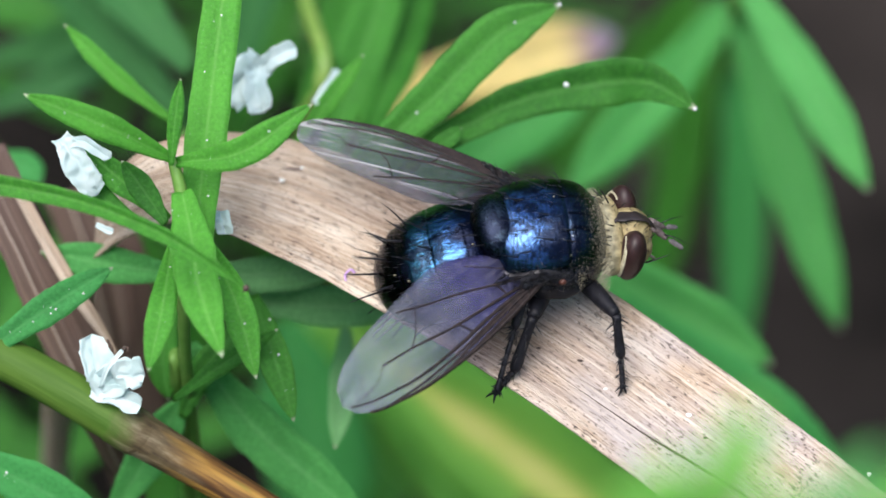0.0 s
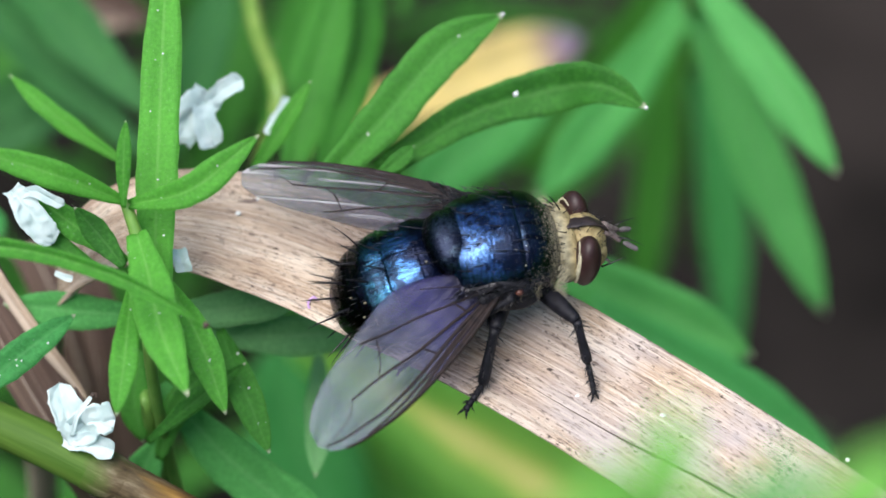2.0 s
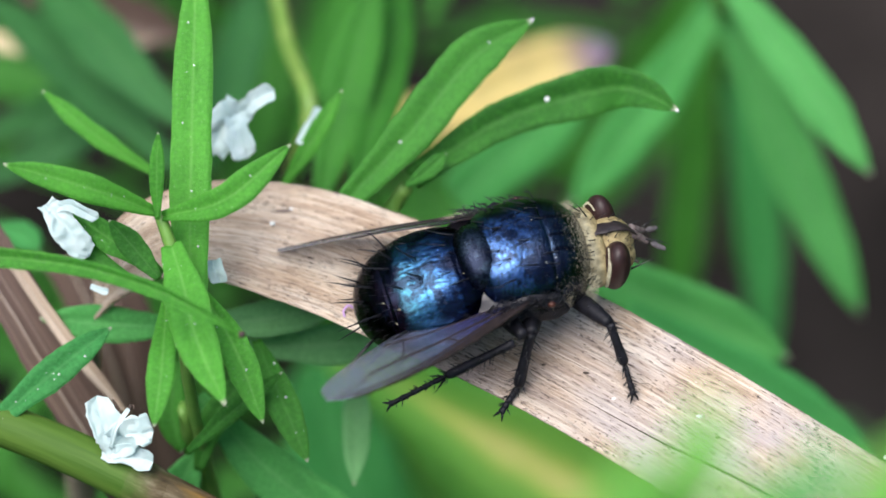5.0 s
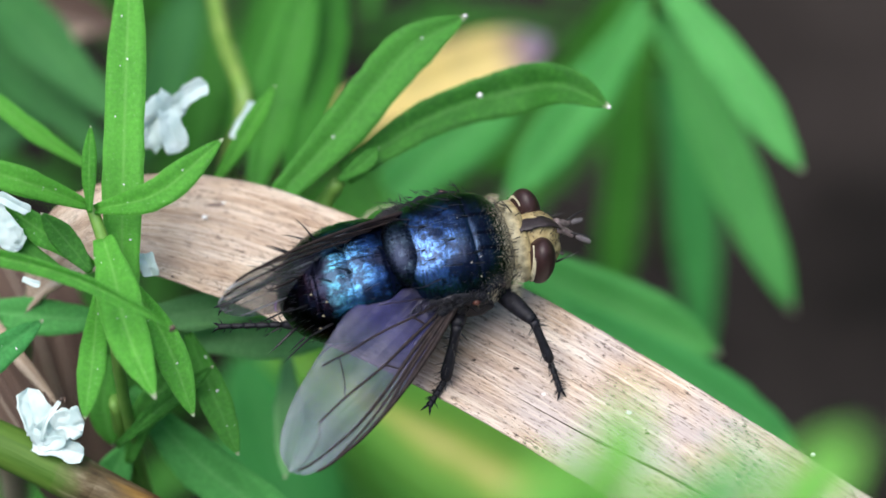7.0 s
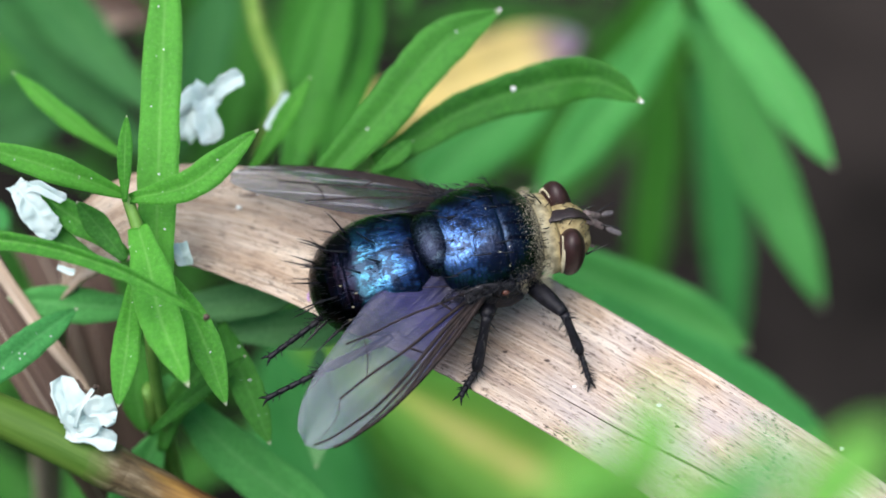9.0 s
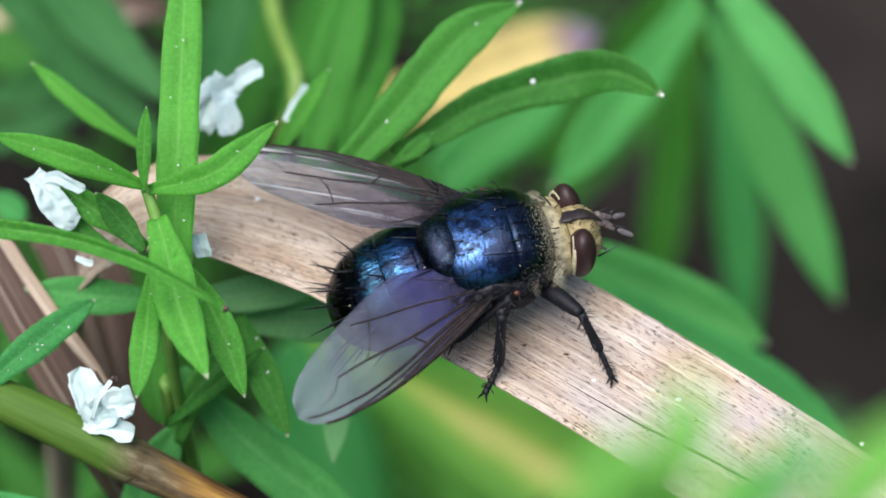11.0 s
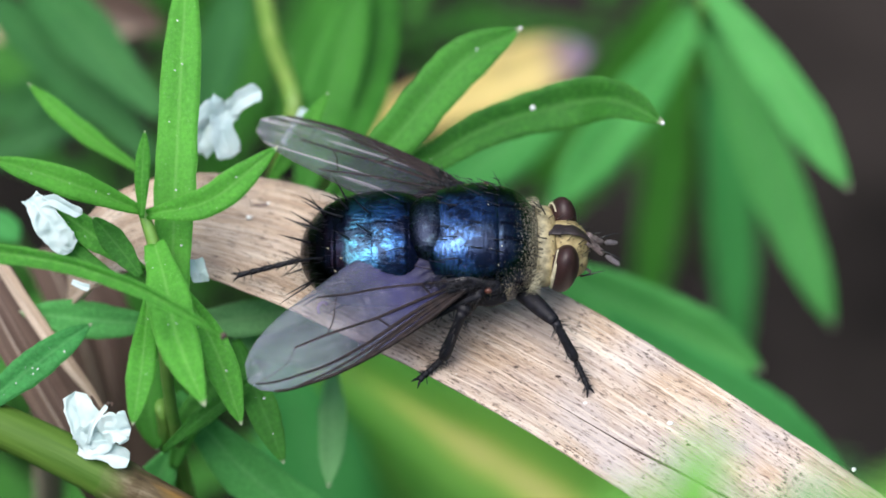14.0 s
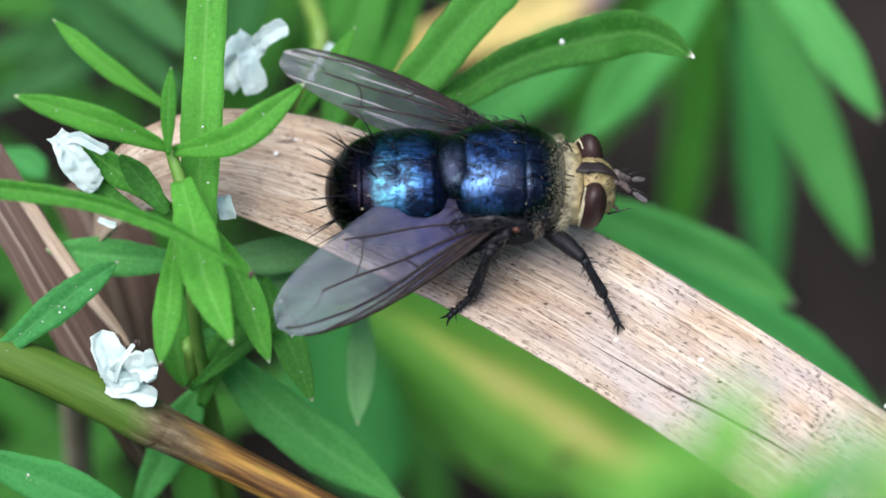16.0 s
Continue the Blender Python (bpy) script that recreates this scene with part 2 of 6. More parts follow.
def stalk_mat():
    """Grass stalk: green sheath that turns into a brown, orange-streaked dry sheath past the joint; uv.x in mm."""
    k = Mat("grass_stalk", 0.6, spec=0.25)
    uv = k.coords("UV")
    u, v, _ = k.sep(uv)
    ob = k.mapped(k.coords("Object"), (1000, 1000, 1000))
    g = k.ramp(k.noise(k.mapped(uv, (0.08, 1.2, 1)), 1.0, 4), [(0.35, (0.045, 0.11, 0.012)), (0.65, (0.11, 0.2, 0.032))])
    d = k.ramp(k.noise(k.mapped(uv, (0.1, 1.4, 1)), 1.0, 4), [(0.36, (0.035, 0.018, 0.01)), (0.47, (0.13, 0.062, 0.02)), (0.56, (0.36, 0.2, 0.045)), (0.68, (0.5, 0.33, 0.08))])
    collar = k.ramp(k.noise(k.mapped(uv, (0.5, 1.6, 3)), 1.0, 4, 0.65), [(0.35, (0.045, 0.032, 0.018)), (0.5, (0.115, 0.085, 0.045)), (0.66, (0.24, 0.2, 0.13))])
    past = k.math("ADD", u, k.math("MULTIPLY_ADD", k.noise(k.mapped(uv, (0.1, 1.2, 6)), 1.0, 3), 4.0, -2.0))
    d = k.mix(k.ramp(k.math("MULTIPLY", past, 0.2), [(0.3, (0, 0, 0)), (0.7, (1, 1, 1))]), collar, d)
    d = k.mix(k.ramp(k.noise(k.mapped(uv, (0.22, 0.9, 4)), 1.0, 2), [(0.6, (0, 0, 0)), (0.68, (0.7, 0.7, 0.7))]), d, (0.1, 0.17, 0.03))
    d = k.mix(k.ramp(k.noise(k.mapped(uv, (0.05, 6.0, 8)), 1.0, 3), [(0.55, (0, 0, 0)), (0.68, (0.5, 0.5, 0.5))]), d, (0.04, 0.02, 0.012))
    f = k.math("ADD", u, k.math("MULTIPLY_ADD", k.noise(ob, 0.8, 3), 1.6, -0.8))
    k.color(k.mix(k.ramp(k.math("MULTIPLY_ADD", f, 0.4, 0.5), [(0.25, (0, 0, 0)), (0.75, (1, 1, 1))]), g, d))
    k.bump(k.noise(k.mapped(uv, (0.3, 7, 1)), 1.0, 4), 0.5, 0.06)
    return k.m


M_STALK = stalk_mat()


def body_mat(name, stops, wrinkle=(9.0, 2.2, 2.2), ragged=(1.2, 2.4, 1.5), dust=None, lines=(), gloss=(0.24, 0.42)):
    """Dark metallic insect cuticle, silky with fine wrinkles, and a pale scaly dusting; millimetres, z up.

    stops: place along x and the colour of the metal there, painted sheen and shaded ends included.
    dust: x where the dusting begins, x where it is thickest, |y| where it begins at the sides.
    lines: y, half width and first x of the bare dark stripes along the back."""
    k = Mat(name, 0.34, 1.0)
    ob = k.mapped(k.coords("Object"), (1000, 1000, 1000))
    x, y, z = k.sep(ob)
    rag = k.noise(k.mapped(ob, ragged), 1.0, 4, 0.65)
    mott = k.noise(ob, 1.1, 3, 0.6)
    stri = k.noise(k.mapped(ob, wrinkle), 1.0, 4, 0.65)
    grit = k.noise(ob, 8.0, 3, 0.7)
    fine = k.noise(ob, 20.0, 2)
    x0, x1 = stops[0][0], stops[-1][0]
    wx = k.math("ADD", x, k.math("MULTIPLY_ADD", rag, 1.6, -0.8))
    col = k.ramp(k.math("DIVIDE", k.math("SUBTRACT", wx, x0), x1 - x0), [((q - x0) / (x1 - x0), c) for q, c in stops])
    col = k.mix(k.ramp(k.noise(k.mapped(ob, (1.0, 1.0, 1.0)), 0.75, 5, 0.7), [(0.5, (0, 0, 0)), (0.56, (0.85, 0.85, 0.85))]), col, (0.015, 0.018, 0.034))
    col = k.mix(k.ramp(stri, [(0.36, (0.7, 0.7, 0.7)), (0.52, (0, 0, 0))]), col, (0.011, 0.014, 0.028))
    col = k.mix(k.ramp(grit, [(0.34, (0.6, 0.6, 0.6)), (0.46, (0, 0, 0))]), col, (0.007, 0.01, 0.022))
    for y1, half, begin in lines:
        off = k.math("ABSOLUTE", k.math("ADD", k.math("SUBTRACT", y, y1), k.math("MULTIPLY_ADD", mott, 0.2, -0.1)))
        f = k.ramp(k.math("DIVIDE", off, half * 2), [(0.35, (0.85, 0.85, 0.85)), (0.6, (0, 0, 0))])
        f = k.math("MULTIPLY", f, k.math("GREATER_THAN", x, begin))
        col = k.mix(f, col, (0.006, 0.007, 0.014))
    if dust:
        d0, d1, y0 = dust
        front = k.math("DIVIDE", k.math("SUBTRACT", x, d0), d1 - d0)
        sides = k.math("MULTIPLY_ADD", k.math("ABSOLUTE", y), 0.9, -0.9 * y0)
        ahead = k.math("MINIMUM", k.math("MAXIMUM", k.math("MULTIPLY_ADD", x, 1.2, -0.9), 0.0), 1.0)
        sides = k.math("MULTIPLY", sides, ahead)
        amt = k.math("MINIMUM", k.math("MAXIMUM", k.math("MAXIMUM", front, sides), 0.0), 1.0)
        scale = k.noise(ob, 15.0, 4, 0.75)
        d = k.ramp(k.math("ADD", scale, k.math("MULTIPLY", amt, 0.22)), [(0.64, (0, 0, 0)), (0.74, (1, 1, 1))])
        gold = k.mix(rag, (0.22, 0.19, 0.12), (0.42, 0.38, 0.28))
        col = k.mix(k.math("MULTIPLY", d, 0.8), col, gold)
        k.put(k.math("SUBTRACT", 1.0, d), k.b.inputs["Metallic"])
    k.color(col)
    k.rough(k.ramp(grit, [(0.3, (gloss[0],) * 3), (0.7, (gloss[1],) * 3)]))
    k.bump(k.math("ADD", k.math("ADD", fine, k.math("MULTIPLY", stri, 2.0)), k.math("MULTIPLY", grit, 0.6)), 0.4, 0.03)
    return k.m


# Brighter steel band paints the sky sheen across the middle of the back.
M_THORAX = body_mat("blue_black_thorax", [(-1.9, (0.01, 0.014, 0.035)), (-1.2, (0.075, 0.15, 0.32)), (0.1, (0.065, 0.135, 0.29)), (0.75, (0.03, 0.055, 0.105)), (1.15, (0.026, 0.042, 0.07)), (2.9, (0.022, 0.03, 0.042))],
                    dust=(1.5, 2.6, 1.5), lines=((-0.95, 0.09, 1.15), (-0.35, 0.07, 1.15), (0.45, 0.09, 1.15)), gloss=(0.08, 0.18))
# Black ends paint the shaded gaps before and behind the plate.
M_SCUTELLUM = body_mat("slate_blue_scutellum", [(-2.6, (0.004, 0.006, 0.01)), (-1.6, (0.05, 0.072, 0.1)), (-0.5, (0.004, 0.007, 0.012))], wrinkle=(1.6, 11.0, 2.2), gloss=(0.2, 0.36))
# Blue band paints the sky sheen, the black front end the shaded valley.
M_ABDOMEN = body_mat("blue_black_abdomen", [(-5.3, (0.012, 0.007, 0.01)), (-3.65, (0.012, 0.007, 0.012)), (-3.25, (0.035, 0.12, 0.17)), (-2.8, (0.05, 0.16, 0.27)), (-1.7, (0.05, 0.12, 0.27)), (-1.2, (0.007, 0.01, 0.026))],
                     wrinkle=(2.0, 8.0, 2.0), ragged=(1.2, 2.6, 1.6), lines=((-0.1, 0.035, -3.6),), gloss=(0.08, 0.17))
M_LEG = plain("black_leg", (0.004, 0.004, 0.006), (0.014, 0.014, 0.02), 0.55, 4, bump=0.4, dist=0.02, spec=0.25)
M_BRISTLE = plain("black_bristle", (0.006, 0.006, 0.008), (0.015, 0.014, 0.016), 0.35, 6, bump=0.0)
M_SCALE = plain("smoky_scale", (0.012, 0.01, 0.012), (0.04, 0.034, 0.04), 0.32, 2.5, bump=0.5, dist=0.05)
M_GOLD = plain("pale_gold_bloom", (0.2, 0.17, 0.1), (0.38, 0.33, 0.22), 0.65, 9.0, bump=0.6, dist=0.04)


def face_mat():
    """Golden bloom with dark brown specks on the brow, paling to cream behind the eyes."""
    k = Mat("golden_face", 0.65)
    ob = k.mapped(k.coords("Object"), (1000, 1000, 1000))
    x, y, z = k.sep(ob)
    nz = k.noise(ob, 3.0, 4)
    gold = k.ramp(nz, [(0.35, (0.24, 0.18, 0.075)), (0.65, (0.44, 0.36, 0.18))])
    cream = k.ramp(nz, [(0.35, (0.15, 0.13, 0.075)), (0.65, (0.32, 0.29, 0.19))])
    f = k.math("ADD", x, k.math("MULTIPLY_ADD", nz, 0.5, -0.25))
    col = k.mix(k.ramp(f, [(0.25, (0, 0, 0)), (0.6, (1, 1, 1))]), cream, gold)
    sp = k.math("MULTIPLY", k.noise(ob, 7.0, 2), k.ramp(x, [(0.3, (0.8, 0.8, 0.8)), (0.8, (1, 1, 1))]))
    k.color(k.mix(k.ramp(sp, [(0.6, (0, 0, 0)), (0.65, (0.85, 0.85, 0.85))]), col, (0.05, 0.03, 0.02)))
    k.bump(k.noise(ob, 18.0, 3), 0.7, 0.04)
    return k.m


M_FACE = face_mat()
M_WOOL = plain("cream_hair", (0.4, 0.36, 0.23), (0.62, 0.58, 0.42), 0.6, 4, bump=0.0)
M_EYE = plain("maroon_eye", (0.02, 0.0085, 0.0085), (0.038, 0.017, 0.016), 0.45, 3, bump=0.35, dist=0.015, spec=0.35)
M_STRIPE = plain("brown_black_stripe", (0.012, 0.007, 0.008), (0.03, 0.018, 0.018), 0.5, 4)
M_ANT = plain("grey_antenna", (0.07, 0.05, 0.048), (0.22, 0.17, 0.165), 0.55, 5)
M_LOBE = plain("pale_antenna_lobe", (0.1, 0.085, 0.09), (0.3, 0.27, 0.28), 0.5, 6, trans=((0.35, 0.3, 0.3), 0.35))
M_RUST = plain("rusty_hinge", (0.04, 0.015, 0.012), (0.11, 0.035, 0.022), 0.45, 3)
M_VEIN = plain("brown_vein", (0.01, 0.007, 0.008), (0.03, 0.02, 0.018), 0.6, 4, bump=0.0, spec=0.2)


def wing_mat(name, root, tip, streak, milk=1.0, dim=0.4):
    """Clear smoky membrane, hazy with sky reflection painted in, and pleated, browner along the leading edge and at its
    root, with pale streaks between the veins.
    """
    k = Mat(name, 0.25)
    ob = k.mapped(k.coords("Object"), (1000, 1000, 1000))
    x, y, z = k.sep(ob)
    nz = k.noise(ob, 0.9, 3)
    along = k.math("MULTIPLY_ADD", nz, 0.22, k.math("MULTIPLY_ADD", x, 0.1, -0.11))
    tint = k.ramp(along, [(0.04, (0.1, 0.085, 0.1)), (0.24, (dim, dim * 0.95, dim * 1.05)), (0.45, (0.7, 0.68, 0.72)), (0.8, (0.82, 0.83, 0.84))])
    lead = k.math("ADD", k.math("MULTIPLY_ADD", x, 0.1113, y), k.math("MULTIPLY_ADD", nz, 0.5, -0.25))
    smoke = k.math("MULTIPLY", k.ramp(lead, [(0.0, (1, 1, 1)), (0.9, (0, 0, 0))]), k.ramp(along, [(0.2, (1, 1, 1)), (0.75, (0.25, 0.25, 0.25))]))
    tint = k.mix(k.math("MULTIPLY", smoke, 0.6), tint, (0.3, 0.25, 0.24))
    clear = k.n("BsdfTransparent", Color=tint)
    haze = k.ramp(along, [(0.1, (0.02, 0.018, 0.03)), (0.3, root), (0.6, tip), (0.85, tip)])
    thick = k.ramp(along, [(0.05, (0.34, 0.34, 0.34)), (0.25, (0.27, 0.27, 0.27)), (0.5, (0.12, 0.12, 0.12)), (0.85, (0.22, 0.22, 0.22))])
    folds = k.noise(k.mapped(ob, (0.13, 4.4, 1.0)), 1.0, 3, 0.5)
    ladder = k.noise(k.mapped(ob, (5.0, 1.2, 1.0)), 1.0, 3, 0.6)
    pale = k.math("ADD", k.ramp(folds, [(0.565, (0, 0, 0)), (0.63, (streak, streak, streak))]), k.ramp(ladder, [(0.5, (0, 0, 0)), (0.7, (0.05, 0.05, 0.05))]))
    thick = k.math("ADD", k.math("MULTIPLY", thick, milk), pale)
    df = k.n("BsdfDiffuse", Color=haze)
    mh = k.n("MixShader", Fac=thick)
    k.t.links.new(clear.outputs[0], mh.inputs[1])
    k.t.links.new(df.outputs[0], mh.inputs[2])
    gl = k.n("BsdfGlossy", Color=(0.82, 0.82, 0.95, 1), Roughness=0.24)
    bp = k.n("Bump", Strength=0.9, Distance=0.12 * MM, Height=k.math("ADD", k.math("ADD", folds, k.math("MULTIPLY", ladder, 0.25)), k.math("MULTIPLY", k.noise(ob, 2.5, 4), 0.3)))
    k.t.links.new(bp.outputs[0], gl.inputs["Normal"])
    fr = k.n("Fresnel", IOR=1.45)
    k.t.links.new(bp.outputs[0], fr.inputs["Normal"])
    mx = k.n("MixShader", Fac=k.math("MULTIPLY", fr.outputs[0], 0.3 + 0.25 * milk))
    k.t.links.new(mh.outputs[0], mx.inputs[1])
    k.t.links.new(gl.outputs[0], mx.inputs[2])
    k.t.links.new(mx.outputs[0], k.out.inputs[0])
    return k.m


# Near wing's haze is coloured with violet sky reflection; the far wing's is not.
M_WING = wing_mat("violet_sky_sheen_membrane", (0.1, 0.1, 0.29), (0.31, 0.34, 0.4), 0.06)
M_WING_BROWN = wing_mat("brown_smoky_membrane", (0.16, 0.15, 0.17), (0.5, 0.5, 0.5), 0.5, 0.42, 0.62)


# ---- mesh helpers, all in millimetres ----
def part(name, bm, material, parent=None, label="", smooth=True):
    me = bpy.data.meshes.new(name)
    bmesh.ops.recalc_face_normals(bm, faces=bm.faces)
    for f in bm.faces:
        f.smooth = smooth
    bmesh.ops.scale(bm, vec=(MM, MM, MM), verts=bm.verts)
    bm.to_mesh(me)
    bm.free()
    me.materials.append(material)
    ob = new(name, me)
    ob.parent = parent
    if label:
        ob["label"] = label
    return ob


def thing(name, label, category, at=(0, 0, 0), group="", kind=""):
    ob = new(name)
    ob.location = mm(at)
    return tagged(ob, label, category, group, kind)


def frame_along(d, up=Vector((0, 0, 1))):
    d = d.normalized()
    s = d.cross(up)
    if s.length < 1e-4:
        s = d.cross(Vector((1, 0, 0)))
    s.normalize()
    return s, s.cross(d).normalized()


def tube(bm, pts, radii, n=6, uvlen=False, flat=1.0):
    """A closed tube through pts; radii one for each point."""
    pts = [Vector(p) for p in pts]
    uvl = bm.loops.layers.uv.verify() if uvlen else None
    rings, lens, run = [], [], 0.0
    up = Vector((0.13, 0.31, 0.94))
    for i, p in enumerate(pts):
        d = pts[min(i + 1, len(pts) - 1)] - pts[max(i - 1, 0)]
        s, u = frame_along(d, up)
        rings.append([bm.verts.new(p + radii[i] * (s * math.cos(a) + u * math.sin(a) * flat)) for a in (2 * math.pi * j / n for j in range(n))])
        if i:
            run += (p - pts[i - 1]).length
        lens.append(run)
    for i in range(len(rings) - 1):
        for j in range(n):
            f = bm.faces.new((rings[i][j], rings[i][(j + 1) % n], rings[i + 1][(j + 1) % n], rings[i + 1][j]))
            if uvlen:
                for lp, (a, b) in zip(f.loops, ((i, j), (i, j + 1), (i + 1, j + 1), (i + 1, j))):
                    lp[uvl].uv = (lens[a] + uvlen, b / n * 2 * math.pi * radii[a])
    bm.faces.new(rings[0][::-1])
    bm.faces.new(rings[-1])


def smooth_path(pts, n):
    """Catmull-Rom through pts, n steps a stretch."""
    p = [Vector(q) for q in pts]
    p = [2 * p[0] - p[1]] + p + [2 * p[-1] - p[-2]]
    out = []
    for i in range(1, len(p) - 2):
        for k in range(n):
            t = k / n
            a, b, c, d = p[i - 1:i + 3]
            out.append(0.5 * (2 * b + (c - a) * t + (2 * a - 5 * b + 4 * c - d) * t * t + (3 * b - a - 3 * c + d) * t ** 3))
    return out + [p[-2]]


def lens_profile(s, tip=1.0, base=0.3):
    """Width of a strap-like leaf along its length, 0 to 1."""
    rise = base + (1 - base) * min(1, s / 0.45) ** 0.9
    if s < 0.6:
        return rise
    u = (s - 0.6) / 0.4
    return rise * max(0.03, (1 - u ** (1.9 / tip)) ** (0.85 * tip))


def blade(pts, width, face=(0, -0.57, 0.82), fold=0.12, twist=0.0, thick=0.16, base=0.3, tip=1.0, cols=6, steps=11, wave=0.0, seed=0, taper=0.0):
    """A leaf blade through pts with a shallow fold at the midrib, of real thickness."""
    rnd = random.Random(seed)
    line = smooth_path(pts, steps)
    n = len(line)
    bm = bmesh.new()
    uvl = bm.loops.layers.uv.verify()
    top, bot = [], []
    ph = rnd.uniform(0, 6)
    for i, p in enumerate(line):
        s = i / (n - 1)
        d = (line[min(i + 1, n - 1)] - line[max(i - 1, 0)]).normalized()
        side = d.cross(Vector(face)).normalized()
        nor = side.cross(d).normalized()
        a = twist * (s - 0.5) + 0.06 * math.sin(ph + 5 * s)
        side, nor = side * math.cos(a) + nor * math.sin(a), nor * math.cos(a) - side * math.sin(a)
        w = width * 0.5 * lens_profile(s, tip, base)
        w *= (1 + 0.03 * math.sin(ph * 2 + 17 * s)) * (1 - taper * s)
        th = thick * (0.4 + 0.6 * lens_profile(s, tip, base))
        rt, rb = [], []
        rough_l, rough_r = rnd.uniform(-0.03, 0.03), rnd.uniform(-0.03, 0.03)
        for j in range(cols + 1):
            v = 2 * j / cols - 1
            v *= 1 + (rough_l if v < 0 else rough_r)
            lift = fold * width * (abs(v) ** 1.3) * lens_profile(s, tip, base) + wave * math.sin(9 * s + 2 * v + ph) * abs(v)
            groove = -0.05 * width * max(0, 1 - abs(v) * 4)
            q = p + side * (v * w) + nor * (lift + groove)
            rt.append(bm.verts.new(q + nor * th * 0.5 * (1 - 0.7 * abs(v) ** 3)))
            rb.append(bm.verts.new(q - nor * th * 0.5 * (1 - 0.7 * abs(v) ** 3) - nor * (0.14 * width * max(0, 0.5 - abs(v)) * (1 - s))))
        top.append(rt), bot.append(rb)

    def quad(vs, uvs):
        f = bm.faces.new(vs)
        for lp, q in zip(f.loops, uvs):
            lp[uvl].uv = q

    for i in range(n - 1):
        for j in range(cols):
            uv = [(i / (n - 1), j / cols), (i / (n - 1), (j + 1) / cols), ((i + 1) / (n - 1), (j + 1) / cols), ((i + 1) / (n - 1), j / cols)]
            quad((top[i][j], top[i][j + 1], top[i + 1][j + 1], top[i + 1][j]), uv)
            quad((bot[i][j], bot[i + 1][j], bot[i + 1][j + 1], bot[i][j + 1]), [uv[0], uv[3], uv[2], uv[1]])
        for j in (0, cols):
            uv = [(i / (n - 1), j / cols), ((i + 1) / (n - 1), j / cols)]
            quad((top[i][j], top[i + 1][j], bot[i + 1][j], bot[i][j]), [uv[0], uv[1], uv[1], uv[0]])
    for r in (0, n - 1):
        for j in range(cols):
            s = r / (n - 1)
            quad((top[r][j], top[r][j + 1], bot[r][j + 1], bot[r][j]), [(s, j / cols), (s, (j + 1) / cols), (s, (j + 1) / cols), (s, j / cols)])
    return bm


def petal(pts, width, seed=0, fold=0.2):
    """A crumpled petal with a ragged outer edge."""
    bm = blade(pts, width, base=0.8, tip=0.25, fold=fold, thick=0.07, cols=14, steps=10, seed=seed)
    o = Vector((seed * 3.1, 0, 0))
    for v in bm.verts:
        p = v.co.copy()
        v.co += Vector((noise.noise(p * 1.1 + o), noise.noise(p * 1.3 + o * 2), noise.noise(p * 1.2 - o))) * width * 0.2
        v.co += Vector((noise.noise(p * 4 + o), noise.noise(p * 4.4 - o), noise.noise(p * 3.7 + o))) * width * 0.1
    return bm


leaf_count = [0]


def leaf(plant, material, pts, width, label="", specks=0, **kw):
    """One leaf as a part of its plant, with its dust specks as sub-parts."""
    leaf_count[0] += 1
    ob = part("leaf", blade(pts, width, seed=leaf_count[0], **kw), material, plant, label)
    rnd = random.Random(leaf_count[0] + 50)
    line = smooth_path(pts, 8)
    for _ in range(specks):
        i = rnd.randrange(2, len(line) - 4)
        p = line[i].lerp(line[i + 1], rnd.random()) + Vector((rnd.uniform(-0.32, 0.32), rnd.uniform(-0.14, -0.04), rnd.uniform(0.05, 0.13))) * width
        bm = bmesh.new()
        r = 0.018 + 0.04 * rnd.random() ** 2
        bmesh.ops.create_icosphere(bm, subdivisions=1, radius=r)
        for v in bm.verts:
            v.co *= rnd.uniform(0.6, 1.3)
            v.co += p + Vector((0, -0.06, 0.09))
        part("dust_speck", bm, M_SPECK, ob, "tiny white grain")
    return ob


def grain(parent, at, r, material=None, name="dust_speck", label="tiny white grain", seed=1):
    bm = bmesh.new()
    rnd = random.Random(seed)
    bmesh.ops.create_icosphere(bm, subdivisions=2, radius=r)
    for v in bm.verts:
        v.co = v.co * rnd.uniform(0.75, 1.25) + Vector(at)
    return part(name, bm, material or M_SPECK, parent, label)


def stem(plant, material, pts, radii, name="stem", label="", n=9, uvlen=False):
    bm = bmesh.new()
    line = smooth_path(pts, 6)
    m = len(line) - 1
    rr = [np.interp(i / m, np.linspace(0, 1, len(radii)), radii) for i in range(m + 1)]
    tube(bm, line, [float(r) for r in rr], n, uvlen)
    return part(name, bm, material, plant, label)


# ---- the ground, far below the leaves ----
GROUND = -85.0


def ground():
    bm = bmesh.new()
    xs = [-90000, -20000, -4000, -900] + list(range(-300, 301, 15)) + [900, 4000, 20000, 90000]
    grid = [[bm.verts.new((x, y, GROUND + (2.5 * noise.noise(Vector((x, y, 0)) * 0.03) + 1.2 * noise.noise(Vector((x, y, 7)) * 0.09) if abs(x) < 400 and abs(y) < 400 else 0))) for y in xs] for x in xs]
    for i in range(len(xs) - 1):
        for j in range(len(xs) - 1):
            bm.faces.new((grid[i][j], grid[i + 1][j], grid[i + 1][j + 1], grid[i][j + 1]))
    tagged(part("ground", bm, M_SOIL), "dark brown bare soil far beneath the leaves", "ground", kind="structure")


ground()

